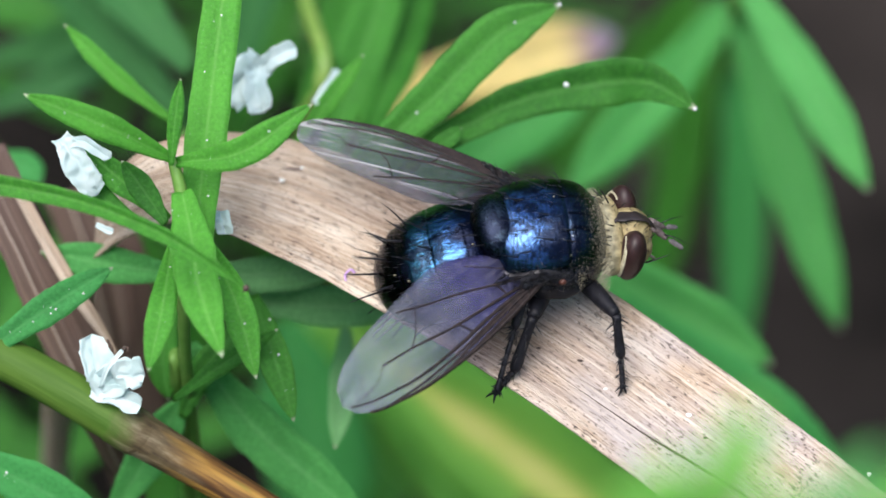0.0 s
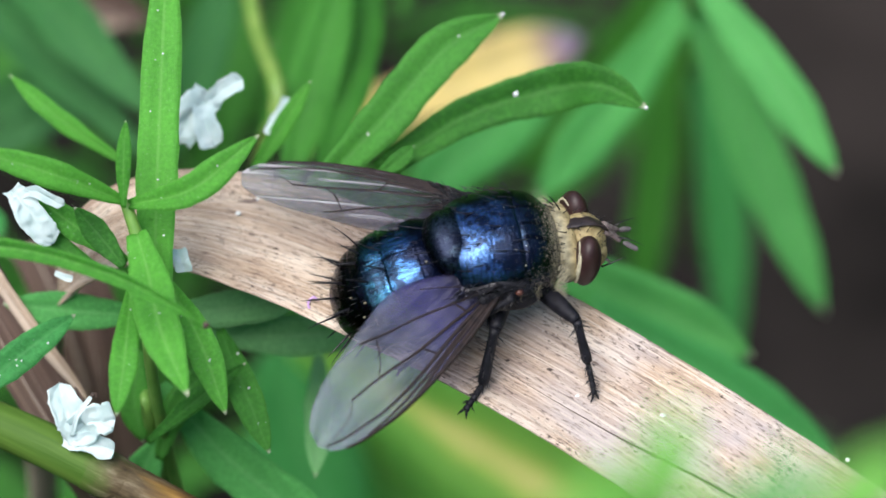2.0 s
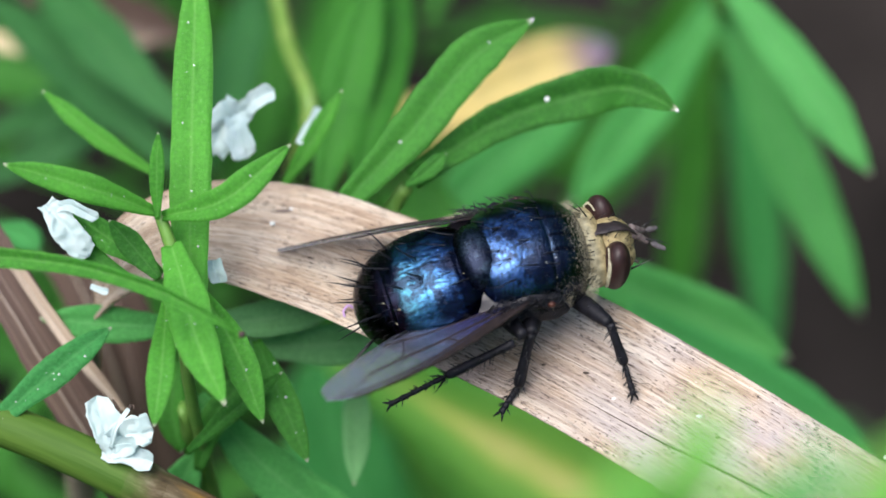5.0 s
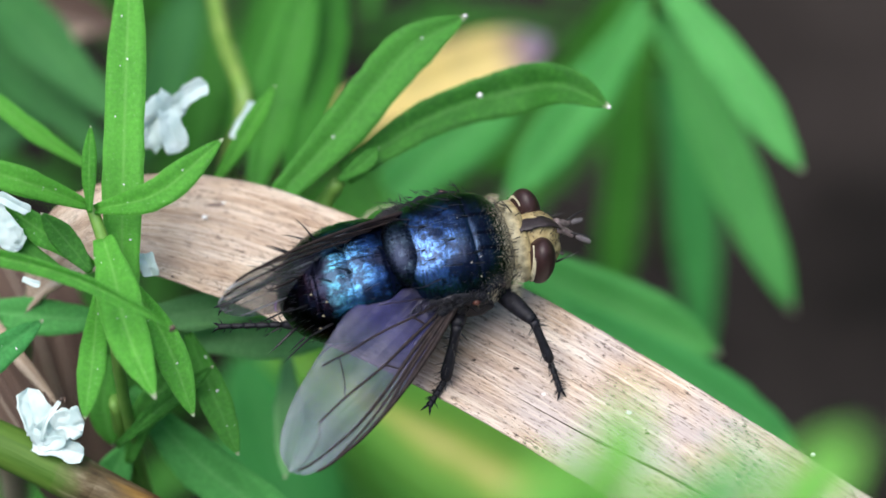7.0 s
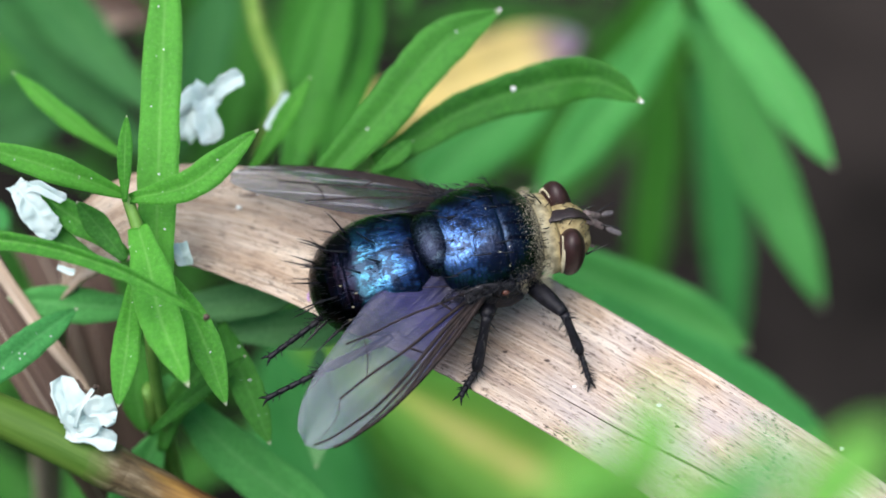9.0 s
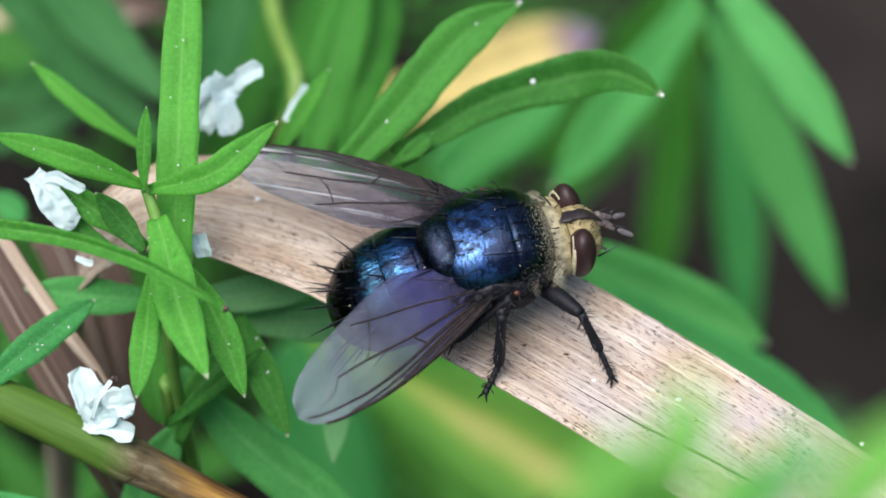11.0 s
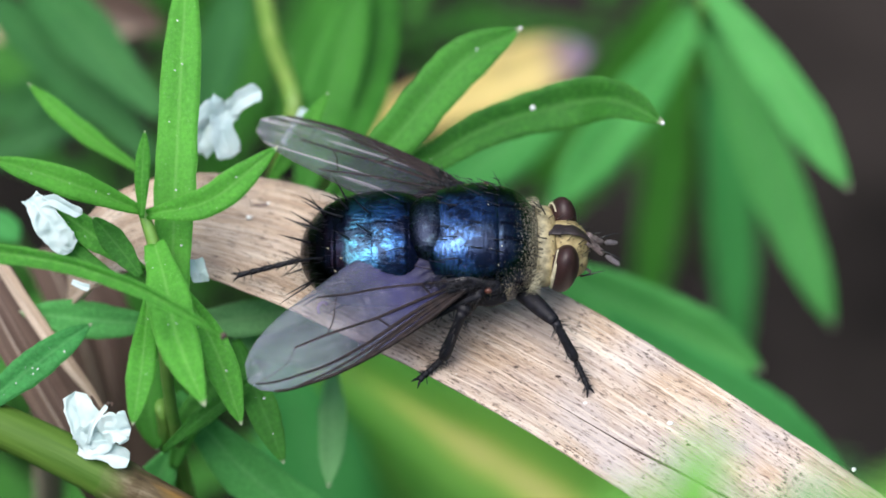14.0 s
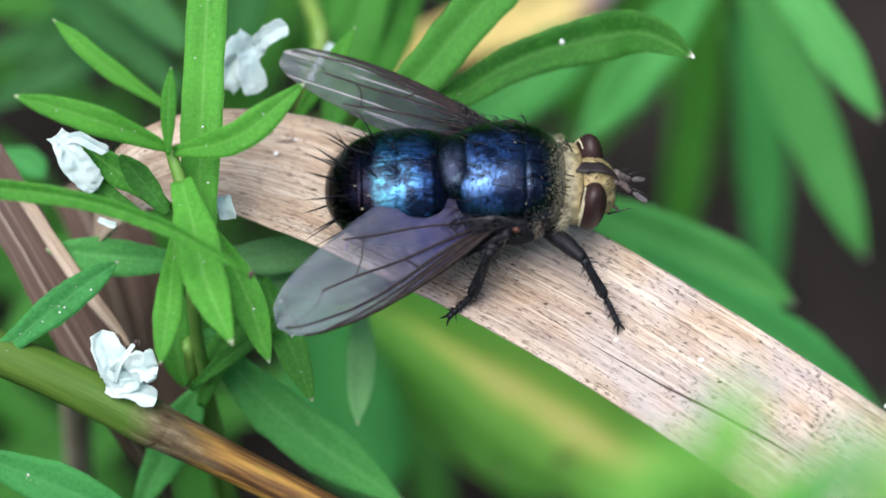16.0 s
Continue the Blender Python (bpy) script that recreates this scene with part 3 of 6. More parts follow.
# ---- the dry reed leaf on which the fly stands ----
REED = [(-20, 9, -86, 0.8),
        (-18.5, 6, -30, 1.2),
        (-16.8, 3.2, -8, 1.8),
        (-15.2, 2.9, -1.6, 2.4),
        (-12.3, 4.1, -0.2, 4.3),
        (-7.9, 3.4, 0, 5.5),
        (-2.5, 0.95, 0, 5.8),
        (2.2, -1.6, 0, 6),
        (6.9, -4.8, 0, 6),
        (11.3, -8.1, 0, 6),
        (18, -13.2, -0.2, 6),
        (26, -19.2, -1.2, 6),
        (42, -31, -16, 5),
        (62, -47, -86, 4)]


def reed_leaf():
    reed = thing("dry_reed_leaf", "bleached tan dead reed leaf lying across green stems", "dead leaf")
    line = smooth_path([p[:3] for p in REED], 22)
    n = len(line)
    ws = [float(np.interp(i / (n - 1), np.linspace(0, 1, len(REED)), [p[3] for p in REED])) for i in range(n)]
    bm = bmesh.new()
    uvl = bm.loops.layers.uv.verify()
    cols, rows, run = 56, [], 0.0
    rnd = random.Random(4)
    rib = [0.035 * rnd.uniform(-1, 1) * (1.6 if j % 5 == 0 else 0.7) for j in range(cols + 1)]
    for i, p in enumerate(line):
        d = (line[min(i + 1, n - 1)] - line[max(i - 1, 0)]).normalized()
        if i:
            run += (p - line[i - 1]).length
        side = d.cross(Vector((0, 0, 1))).normalized()
        nor = side.cross(d).normalized()
        t, b = [], []
        for j in range(cols + 1):
            v = 2 * j / cols - 1
            ww = ws[i] * 0.5 * (1 + 0.01 * noise.noise(Vector((run * 0.8, v, 3))) + 0.005 * noise.noise(Vector((run * 3.1, v, 9))))
            sag = 0.32 * v * v - 0.16 + rib[j] + 0.03 * noise.noise(Vector((run * 0.35, v * 9, 0)))
            q = p + side * (v * ww) + nor * sag
            edge = max(0.0, abs(v) - 0.9) / 0.1
            t.append(bm.verts.new(q + nor * (-0.06 * edge)))
            b.append(bm.verts.new(q - nor * (0.3 - 0.16 * edge)))
        rows.append((t, b, run))

    def quad(vs, uvs):
        f = bm.faces.new(vs)
        for lp, q in zip(f.loops, uvs):
            lp[uvl].uv = q

    for i in range(n - 1):
        (t0, b0, u0), (t1, b1, u1) = rows[i], rows[i + 1]
        for j in range(cols):
            va, vb = j / cols * 5.2, (j + 1) / cols * 5.2
            uv = [(u0, va), (u0, vb), (u1, vb), (u1, va)]
            quad((t0[j], t0[j + 1], t1[j + 1], t1[j]), uv)
            quad((b0[j], b1[j], b1[j + 1], b0[j + 1]), [uv[0], uv[3], uv[2], uv[1]])
        for j in (0, cols):
            v = j / cols * 5.2
            quad((t0[j], t1[j], b1[j], b0[j]), [(u0, v), (u1, v), (u1, v + 0.3), (u0, v + 0.3)])
    for t, b, u in (rows[0], rows[-1]):
        for j in range(cols):
            quad((t[j], t[j + 1], b[j + 1], b[j]), [(u, j / cols * 5.2)] * 4)
    part("blade", bm, M_REED, reed, "tan fibrous blade with fine lengthwise ribs")
    return reed


reed = reed_leaf()


def reed_spot(name, at, size, material, label, flat=0.3, seed=1):
    """A small scab, grain or thread on the reed."""
    bm = bmesh.new()
    bmesh.ops.create_icosphere(bm, subdivisions=2, radius=1)
    for v in bm.verts:
        k = 1 + 0.3 * noise.noise(v.co * 2 + Vector((seed, 0, 0)))
        v.co = Vector((v.co.x * size[0], v.co.y * size[1], v.co.z * size[0] * flat)) * k + Vector(at)
    return part(name, bm, material, reed, label)


reed_spot("scab", (-0.38, -3.11, -0.02), (0.2, 0.13), M_MARK, "dark scab at the edge", 0.35, 2)
reed_spot("dust_grain", (14.41, -6.49, 0.12), (0.09, 0.08), M_SPECK, "white grain", 0.8, 3)
reed_spot("dust_grain", (-8.77, 4.35, 0), (0.12, 0.09), M_SPECK, "white grain", 0.5, 4)
reed_spot("dust_grain", (7.58, -4.53, -0.1), (0.12, 0.09), M_SPECK, "white grain", 0.3, 5)
reed_spot("dust_grain", (4.38, -3.7, -0.15), (0.09, 0.06), M_SPECK, "white grain", 0.3, 6)
for dx, dy, sx, sy, k in ((0.0, 0.0, 0.22, 0.1, 7), (-0.3, -0.08, 0.2, 0.07, 8), (0.28, 0.06, 0.16, 0.11, 9), (-0.1, -0.16, 0.12, 0.05, 10)):
    reed_spot("scab", (-8.42 + dx, 5 + dy, -0.09), (sx, sy), M_STAIN, "greyish brown smudge", 0.2, k)
reed_spot("dust_grain", (-8.05, 5.08, -0.03), (0.08, 0.06), M_SPECK, "white grain", 0.4, 11)
reed_spot("scab", (11.01, -5.08, -0.14), (0.09, 0.05), M_MARK, "dark fleck", 0.25, 20)
reed_spot("scab", (8.25, -5.45, -0.14), (0.11, 0.05), M_MARK, "dark fleck", 0.25, 21)
reed_spot("scab", (9.65, -4.7, -0.14), (0.13, 0.05), M_MARK, "dark fleck", 0.25, 22)
reed_spot("scab", (6.65, -2.81, -0.14), (0.09, 0.05), M_MARK, "dark fleck", 0.25, 23)
reed_spot("scab", (12.36, -5.45, -0.14), (0.11, 0.05), M_MARK, "dark fleck", 0.25, 24)
reed_spot("scab", (3.34, -2.55, -0.14), (0.13, 0.05), M_MARK, "dark fleck", 0.25, 25)
reed_spot("scab", (1.74, -2.17, -0.14), (0.09, 0.05), M_MARK, "dark fleck", 0.25, 26)
reed_spot("scab", (-9.32, 5.62, -0.14), (0.11, 0.05), M_MARK, "dark fleck", 0.25, 27)
reed_spot("scab", (-7.26, 2.79, -0.14), (0.13, 0.05), M_MARK, "dark fleck", 0.25, 28)
bm = bmesh.new()
tube(bm, smooth_path([(1.18, -2.37, -0.08), (3.11, -3.72, -0.08), (4.88, -4.9, -0.08), (6.23, -5.77, -0.08), (7.58, -6.52, -0.08), (9.52, -7.67, -0.08), (11.14, -8.72, -0.08)], 4), [0.01 + 0.045 * math.sin(math.pi * (i / 24) ** 2.2) for i in range(25)], 6)
part("crack", bm, M_MARK, reed, "fine dark split along the blade")
bm = bmesh.new()
tube(bm, smooth_path([(-5.83, -0.16, 0), (-5.9, 0.07, 0.2), (-5.72, 0.26, 0.3), (-5.53, 0.2, 0.2)], 4), [0.05] * 13, 6)
part("thread", bm, M_PINK, reed, "tiny mauve thread")

# ---- leafy shoots ----
shoot_a = thing("leafy_shoot", "bright green narrow-leaved shoot in front of the dry reed", "plant", group="leafy shoots")
stem(shoot_a, M_STEM, [(-12.78, 1.8, 4.31), (-12.1, 0.24, 2.91), (-11.8, -0.91, 1.19), (-11.77, -2.31, -2.96), (-10.27, -0.31, -32.96), (-9.77, 1.69, -86)], [0.22, 0.28, 0.26, 0.24, 0.3, 0.4])
leaf(shoot_a, M_LEAF, [(-11.69, -0.7, 1.65), (-11.66, 4.82, 4.59), (-11.57, 12.23, 7.73)], 1.59, base=0.85, fold=0.08, specks=7)
leaf(shoot_a, M_LEAF, [(-12.82, 1.77, 4.29), (-15.22, 1.65, 6.04), (-18.34, 1.81, 7.37)], 1.09, specks=5)
leaf(shoot_a, M_LEAF, [(-12.65, 1.6, 4.3), (-10.18, 1.3, 5.8), (-7.7, 2.69, 7.38)], 1.18, specks=2)
leaf(shoot_a, M_LEAF, [(-12.78, 1.28, 4.56), (-12.79, 2.38, 5.75), (-12.72, 3.67, 6.84)], 0.57)
leaf(shoot_a, M_LEAF, [(-12.3, 0.7, 3.7), (-11.75, -1.2, 3.75), (-11.15, -3.7, 3.85), (-9.99, -6.6, 3.92)], 1.66, base=0.45, specks=6)
leaf(shoot_a, M_LEAF, [(-11.09, -0.21, 1.68), (-9.81, -2.92, 1.92), (-8.77, -5.54, 1.01)], 1.2, specks=3)
leaf(shoot_a, M_LEAF, [(-12.51, -0.95, 2.39), (-12.49, -3.96, 2.72), (-12.72, -6.44, 2.2)], 1.05, specks=2)
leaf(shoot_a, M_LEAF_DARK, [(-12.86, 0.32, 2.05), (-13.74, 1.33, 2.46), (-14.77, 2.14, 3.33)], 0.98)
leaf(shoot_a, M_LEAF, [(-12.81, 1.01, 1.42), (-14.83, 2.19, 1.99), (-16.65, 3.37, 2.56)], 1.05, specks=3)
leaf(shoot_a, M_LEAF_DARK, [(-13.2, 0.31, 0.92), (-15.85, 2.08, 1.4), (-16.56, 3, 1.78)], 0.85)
leaf(shoot_a, M_LEAF, [(-19.63, -1.24, 5.85), (-15.84, -1.83, 6.04), (-12.9, -2.77, 5.99), (-10.81, -3.85, 5.85), (-9.33, -4.52, 5.38)], 0.78, label="long narrow drooping leaf", fold=0.3, base=1.0, tip=1.0, steps=12, taper=0.55)
grain(shoot_a, (-9.38, -4.6, 5.57), 0.13, M_MARK, "dried_tip", "brown dried leaf tip")
shoot_b = thing("leafy_shoot", "low green shoot with spreading leaves beneath the dry reed", "plant", group="leafy shoots")
stem(shoot_b, M_STEM, [(-12.19, 1.71, -2.71), (-12.23, -0.6, -4.84), (-12.07, -1.97, -6.82), (-10.57, 0.03, -36.82), (-10.07, 2.03, -86)], [0.2, 0.22, 0.28, 0.4])
leaf(shoot_b, M_LEAF_BLUE, [(-19.87, -4.1, -2.16), (-17.12, -1.93, -1.16), (-14.83, -0.21, -0.47)], 1.25, specks=10)
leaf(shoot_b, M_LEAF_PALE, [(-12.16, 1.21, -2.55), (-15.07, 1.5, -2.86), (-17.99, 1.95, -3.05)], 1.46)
leaf(shoot_b, M_LEAF_LIFTED, [(-12.19, 1.44, -2.9), (-8.92, 2.18, -3.4), (-5.6, 3.06, -3.3)], 1.47)
leaf(shoot_b, M_LEAF_LIFTED, [(-10.11, 1.93, -5.12), (-6.53, 2.24, -5.39), (-2.95, 3.33, -6.33)], 1.67)
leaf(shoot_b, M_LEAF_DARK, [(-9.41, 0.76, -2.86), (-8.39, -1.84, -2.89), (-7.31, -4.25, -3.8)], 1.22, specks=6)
leaf(shoot_b, M_LEAF_LIFTED, [(-5.79, 4.7, -10.5), (-5.62, 0.92, -8.88), (-5.68, -2.37, -8.61)], 1.15)
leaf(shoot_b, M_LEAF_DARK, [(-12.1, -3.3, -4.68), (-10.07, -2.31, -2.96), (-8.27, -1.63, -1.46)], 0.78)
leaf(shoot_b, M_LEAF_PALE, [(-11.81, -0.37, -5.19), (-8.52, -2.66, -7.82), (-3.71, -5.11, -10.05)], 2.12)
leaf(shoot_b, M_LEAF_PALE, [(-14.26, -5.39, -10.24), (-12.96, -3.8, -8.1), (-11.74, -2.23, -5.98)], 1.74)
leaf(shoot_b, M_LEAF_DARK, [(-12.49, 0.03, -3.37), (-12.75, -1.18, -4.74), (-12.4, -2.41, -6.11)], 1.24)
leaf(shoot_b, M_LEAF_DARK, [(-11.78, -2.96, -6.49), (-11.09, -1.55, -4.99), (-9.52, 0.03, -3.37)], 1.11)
leaf(shoot_b, M_LEAF_BLUE, [(-20.44, -6.2, -4.95), (-17.27, -6.78, -6.3), (-13.65, -7.54, -7.98)], 1.84, specks=6)
shoot_c = thing("leafy_shoot", "green shoot with broad lance-shaped leaves behind the reed", "plant", group="leafy shoots")
stem(shoot_c, M_STEM, [(-3.59, 6.62, -0.81), (-4.83, 8.11, -6.41), (-3.33, 28.11, -36.41), (-2.83, 44.11, -86)], [0.3, 0.4, 0.5, 0.6])
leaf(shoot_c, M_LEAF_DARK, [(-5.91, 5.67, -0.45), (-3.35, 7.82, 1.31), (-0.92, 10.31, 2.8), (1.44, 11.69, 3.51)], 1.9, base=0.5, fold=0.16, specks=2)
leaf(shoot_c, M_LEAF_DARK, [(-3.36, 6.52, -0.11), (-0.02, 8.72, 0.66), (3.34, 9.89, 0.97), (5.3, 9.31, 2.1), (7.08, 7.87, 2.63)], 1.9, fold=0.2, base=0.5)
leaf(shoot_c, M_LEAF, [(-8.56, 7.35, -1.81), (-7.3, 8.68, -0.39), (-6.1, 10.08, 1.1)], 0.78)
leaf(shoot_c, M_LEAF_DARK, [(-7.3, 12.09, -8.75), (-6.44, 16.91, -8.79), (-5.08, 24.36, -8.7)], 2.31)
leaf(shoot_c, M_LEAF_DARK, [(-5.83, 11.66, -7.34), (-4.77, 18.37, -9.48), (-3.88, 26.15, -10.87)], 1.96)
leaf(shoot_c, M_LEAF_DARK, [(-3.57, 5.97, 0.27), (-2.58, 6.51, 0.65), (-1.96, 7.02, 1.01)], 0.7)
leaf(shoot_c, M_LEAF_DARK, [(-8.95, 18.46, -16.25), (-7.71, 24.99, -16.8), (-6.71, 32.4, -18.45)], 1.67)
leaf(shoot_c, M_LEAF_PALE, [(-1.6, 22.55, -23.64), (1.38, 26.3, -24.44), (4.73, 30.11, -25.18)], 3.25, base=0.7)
shoot_d = thing("leafy_shoot", "green leaves behind the dry reed, shade in their colour, out of focus", "plant", group="leafy shoots")
stem(shoot_d, M_STEM, [(-13.37, 13.11, -9.74), (-13.51, 16.18, -17.85), (-12.01, 36.18, -47.85), (-11.51, 52.18, -86)], [0.3, 0.4, 0.5, 0.6])
leaf(shoot_d, M_LEAF, [(-13.48, 7.57, -1.17), (-15.88, 8.48, 0.24), (-18, 9.82, 1.43)], 0.8)
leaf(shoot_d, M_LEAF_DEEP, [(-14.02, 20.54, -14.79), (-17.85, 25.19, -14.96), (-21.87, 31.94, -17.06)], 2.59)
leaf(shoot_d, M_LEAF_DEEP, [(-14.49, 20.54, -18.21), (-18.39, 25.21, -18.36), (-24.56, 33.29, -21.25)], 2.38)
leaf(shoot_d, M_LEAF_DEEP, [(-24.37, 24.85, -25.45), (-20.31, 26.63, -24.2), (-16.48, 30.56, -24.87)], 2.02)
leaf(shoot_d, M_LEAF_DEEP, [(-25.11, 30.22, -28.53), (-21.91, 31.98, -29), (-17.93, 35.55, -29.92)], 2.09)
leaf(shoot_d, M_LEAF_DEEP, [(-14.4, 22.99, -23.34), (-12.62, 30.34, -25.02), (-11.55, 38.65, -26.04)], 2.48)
leaf(shoot_d, M_LEAF_BLUE, [(-21.3, 11.83, -10.64), (-20.1, 11.5, -10.87), (-19.38, 10.94, -11.26)], 1.20)
shoot_e = thing("leafy_shoot", "hanging cluster of long pale leaves, far out of focus", "plant", group="leafy shoots")
stem(shoot_e, M_STEM, [(10.68, 30.16, -15.76), (11.0, 30.05, -18.99), (14.82, 53.75, -58.19), (16.82, 62.0, -86)], [0.3, 0.35, 0.45, 0.55])
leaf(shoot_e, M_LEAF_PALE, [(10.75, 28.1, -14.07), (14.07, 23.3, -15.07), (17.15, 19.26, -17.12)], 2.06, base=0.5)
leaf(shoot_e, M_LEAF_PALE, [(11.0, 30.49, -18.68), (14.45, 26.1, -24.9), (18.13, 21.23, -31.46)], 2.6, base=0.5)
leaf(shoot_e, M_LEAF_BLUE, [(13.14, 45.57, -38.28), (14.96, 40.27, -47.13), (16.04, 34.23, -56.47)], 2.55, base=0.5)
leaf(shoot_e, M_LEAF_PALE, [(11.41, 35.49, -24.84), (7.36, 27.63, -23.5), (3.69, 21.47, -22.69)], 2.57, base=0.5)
leaf(shoot_e, M_LEAF_DARK, [(12.16, 45.07, -38.64), (11.45, 41.86, -47.72), (10.68, 37.22, -57.8)], 2.52)
leaf(shoot_e, M_LEAF_DARK, [(11.12, 48.86, -39.4), (8.28, 47.44, -47.22), (3.95, 45.76, -55.24)], 3.03)
shoot_f = thing("leafy_shoot", "broad green leaves beneath the reed, out of focus", "plant", group="leafy shoots")
stem(shoot_f, M_STEM, [(3.47, 12.85, -15.05), (6.26, 20.86, -28.25), (7.76, 40.86, -58.25), (8.26, 56.86, -86)], [0.4, 0.5, 0.6, 0.6])
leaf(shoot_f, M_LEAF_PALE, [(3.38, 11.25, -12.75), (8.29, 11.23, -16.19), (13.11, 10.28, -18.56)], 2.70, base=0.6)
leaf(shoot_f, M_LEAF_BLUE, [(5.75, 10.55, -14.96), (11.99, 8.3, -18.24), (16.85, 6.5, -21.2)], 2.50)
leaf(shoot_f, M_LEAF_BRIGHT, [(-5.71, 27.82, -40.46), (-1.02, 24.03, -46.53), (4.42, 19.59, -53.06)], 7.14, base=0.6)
leaf(shoot_f, M_YCENTRE, [(-7.66, 19.96, -32.29), (-0.2, 17.84, -37.2), (6.92, 15.83, -42.02), (12.25, 14.43, -46.42)], 6.49, label="green leaf yellowing along its middle")
leaf(shoot_f, M_LEAF_BLUE, [(-9.11, 23.89, -39.8), (-7.42, 20.36, -43.97), (-5.13, 16.54, -48.36)], 5.82)
shoot_h = thing("withered_leaf", "cream yellow withered leaf with a purplish end", "leaf", group="")
leaf(shoot_h, M_CREAM, [(-6.3, 34.78, -35.59), (-1.02, 37.55, -35.35), (3.45, 39.87, -35.44), (6.78, 41.59, -35.95)], 3.11, base=0.6)
stem(shoot_h, M_PALESTEM, [(-6.15, 34.78, -35.59), (-7.13, 37.8, -43.73), (-5.63, 57.8, -73.73), (-5.13, 73.8, -86)], [0.3, 0.4, 0.4, 0.5])
stalk_c = thing("flower_stalk", "yellow-green stem with a pale withered end", "stem", group="")
stem(stalk_c, M_PALESTEM, [(-10.36, 29.62, -11.85), (-9.12, 21.91, -10.41), (-7.84, 15.87, -7.81), (-8.95, 18.05, -16.54), (-7.45, 38.05, -46.54), (-6.95, 54.05, -86)], [0.36, 0.36, 0.36, 0.3, 0.4, 0.4])
shoot_i = thing("leafy_shoot", "pale green leaf tips close to the lens, blurred", "plant", group="leafy shoots")
stem(shoot_i, M_STEM, [(3.66, -35.25, 42.46), (4.17, -33.59, 36.29), (5.67, -31.59, 6.29), (6.17, -29.59, -86)], [0.3, 0.4, 0.5, 0.6])
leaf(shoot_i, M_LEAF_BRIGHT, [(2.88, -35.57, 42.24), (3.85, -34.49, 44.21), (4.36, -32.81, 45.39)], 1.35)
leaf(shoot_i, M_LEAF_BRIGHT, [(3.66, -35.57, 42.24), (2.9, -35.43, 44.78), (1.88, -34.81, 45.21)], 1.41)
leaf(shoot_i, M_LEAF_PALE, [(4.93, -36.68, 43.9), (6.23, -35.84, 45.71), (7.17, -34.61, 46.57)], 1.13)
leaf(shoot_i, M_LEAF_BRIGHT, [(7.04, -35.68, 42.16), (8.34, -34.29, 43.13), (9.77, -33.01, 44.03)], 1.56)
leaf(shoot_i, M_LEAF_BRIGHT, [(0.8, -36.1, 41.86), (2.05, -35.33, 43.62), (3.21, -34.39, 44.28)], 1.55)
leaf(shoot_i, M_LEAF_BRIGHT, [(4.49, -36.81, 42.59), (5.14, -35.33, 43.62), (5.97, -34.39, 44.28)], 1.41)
dead_a = thing("dead_grass_blade", "brown dead grass blade standing among the leaves", "dead leaf", group="dead grass")
leaf(dead_a, M_BROWN, [(-20.77, 5.34, -1.7), (-18.54, 2.42, -3.75), (-16.8, 0.27, -5.77), (-14.86, -2.05, -8.4), (-13.28, -2.38, -15.46)], 2.25, base=0.9, fold=0.2, cols=10)
leaf(dead_a, M_REED, [(-19.08, 3.74, -1.55), (-16.84, 0.99, -3.21), (-14.41, -1.46, -4.93)], 0.58, base=0.8)
dead_b = thing("dead_grass_blade", "dark brown dead grass sheath behind the leaves", "dead leaf", group="dead grass")
leaf(dead_b, M_BROWN, [(-17.69, 10.94, -11.26), (-16.02, 8.57, -14.63), (-15.05, 6.81, -20.99), (-15.01, 5.54, -28.72)], 3.47, base=0.9, cols=10)
leaf(dead_b, M_BROWN, [(-16.52, 9.16, -9.95), (-15.28, 6.63, -12.57), (-14.69, 4.64, -15.67)], 0.81, base=0.8, label="torn loose strip")
dead_c = thing("dead_grass_blade", "dark brown dead leaf lying deep among the shoots", "dead leaf", group="dead grass")
leaf(dead_c, M_BROWN, [(-22.54, 34.85, -21.86), (-19.1, 34.38, -23.9), (-15.04, 34.11, -25.8)], 2.64, base=0.9, cols=8)
leaf(dead_c, M_REED, [(-19.71, 31.8, -23.15), (-18.06, 31.66, -23.24), (-16.2, 32.33, -23.63)], 0.60, base=0.8, label="pale torn strip")
leaf(dead_c, M_STRAWPALE, [(-25.37, 31.01, -21.49), (-23.6, 30.06, -20.94), (-21.91, 28.96, -20.5)], 0.85, base=0.8, label="cream yellow dry strip")
stalk = thing("grass_stalk", "green grass stalk turning brown and orange past its joint", "stem", group="")
stem(stalk, M_STALK, [(-20.39, -2.95, -2.13), (-17.06, -3.92, -3.06), (-13.66, -5.18, -3.94), (-10.25, -6.38, -5.04), (-6.79, -7.63, -6.17), (-2.89, -8.95, -7.61), (1.04, -10.32, -9.08), (11.04, -18.32, -40), (15.04, -20.32, -86)], [0.86, 0.86, 0.9, 0.73, 0.67, 0.64, 0.63, 0.63, 0.63], uvlen=-7.32, n=18)
stem(stalk, M_STALK, [(-14.57, -4.84, -3.71), (-13.66, -5.18, -3.94), (-12.73, -5.53, -4.19)], [0.8, 0.93, 0.95, 0.93, 0.8], "joint", "swollen joint of the stalk", 18, -0.9)
grain(shoot_c, (2, 9.3, 1.48), 0.1)
grain(shoot_c, (7.03, 7.77, 2.76), 0.07)
grain(shoot_c, (1.41, 11.51, 3.74), 0.07)
petal_a = thing("fallen_petals", "crumpled white petals caught on the grass stalk", "petals", group="fallen petals")
part("petal", petal([(-14.17, -4.63, -2.53), (-14.88, -4.15, -1.68), (-15.31, -3.09, -0.94)], 1.12, 3), M_PETAL, petal_a)
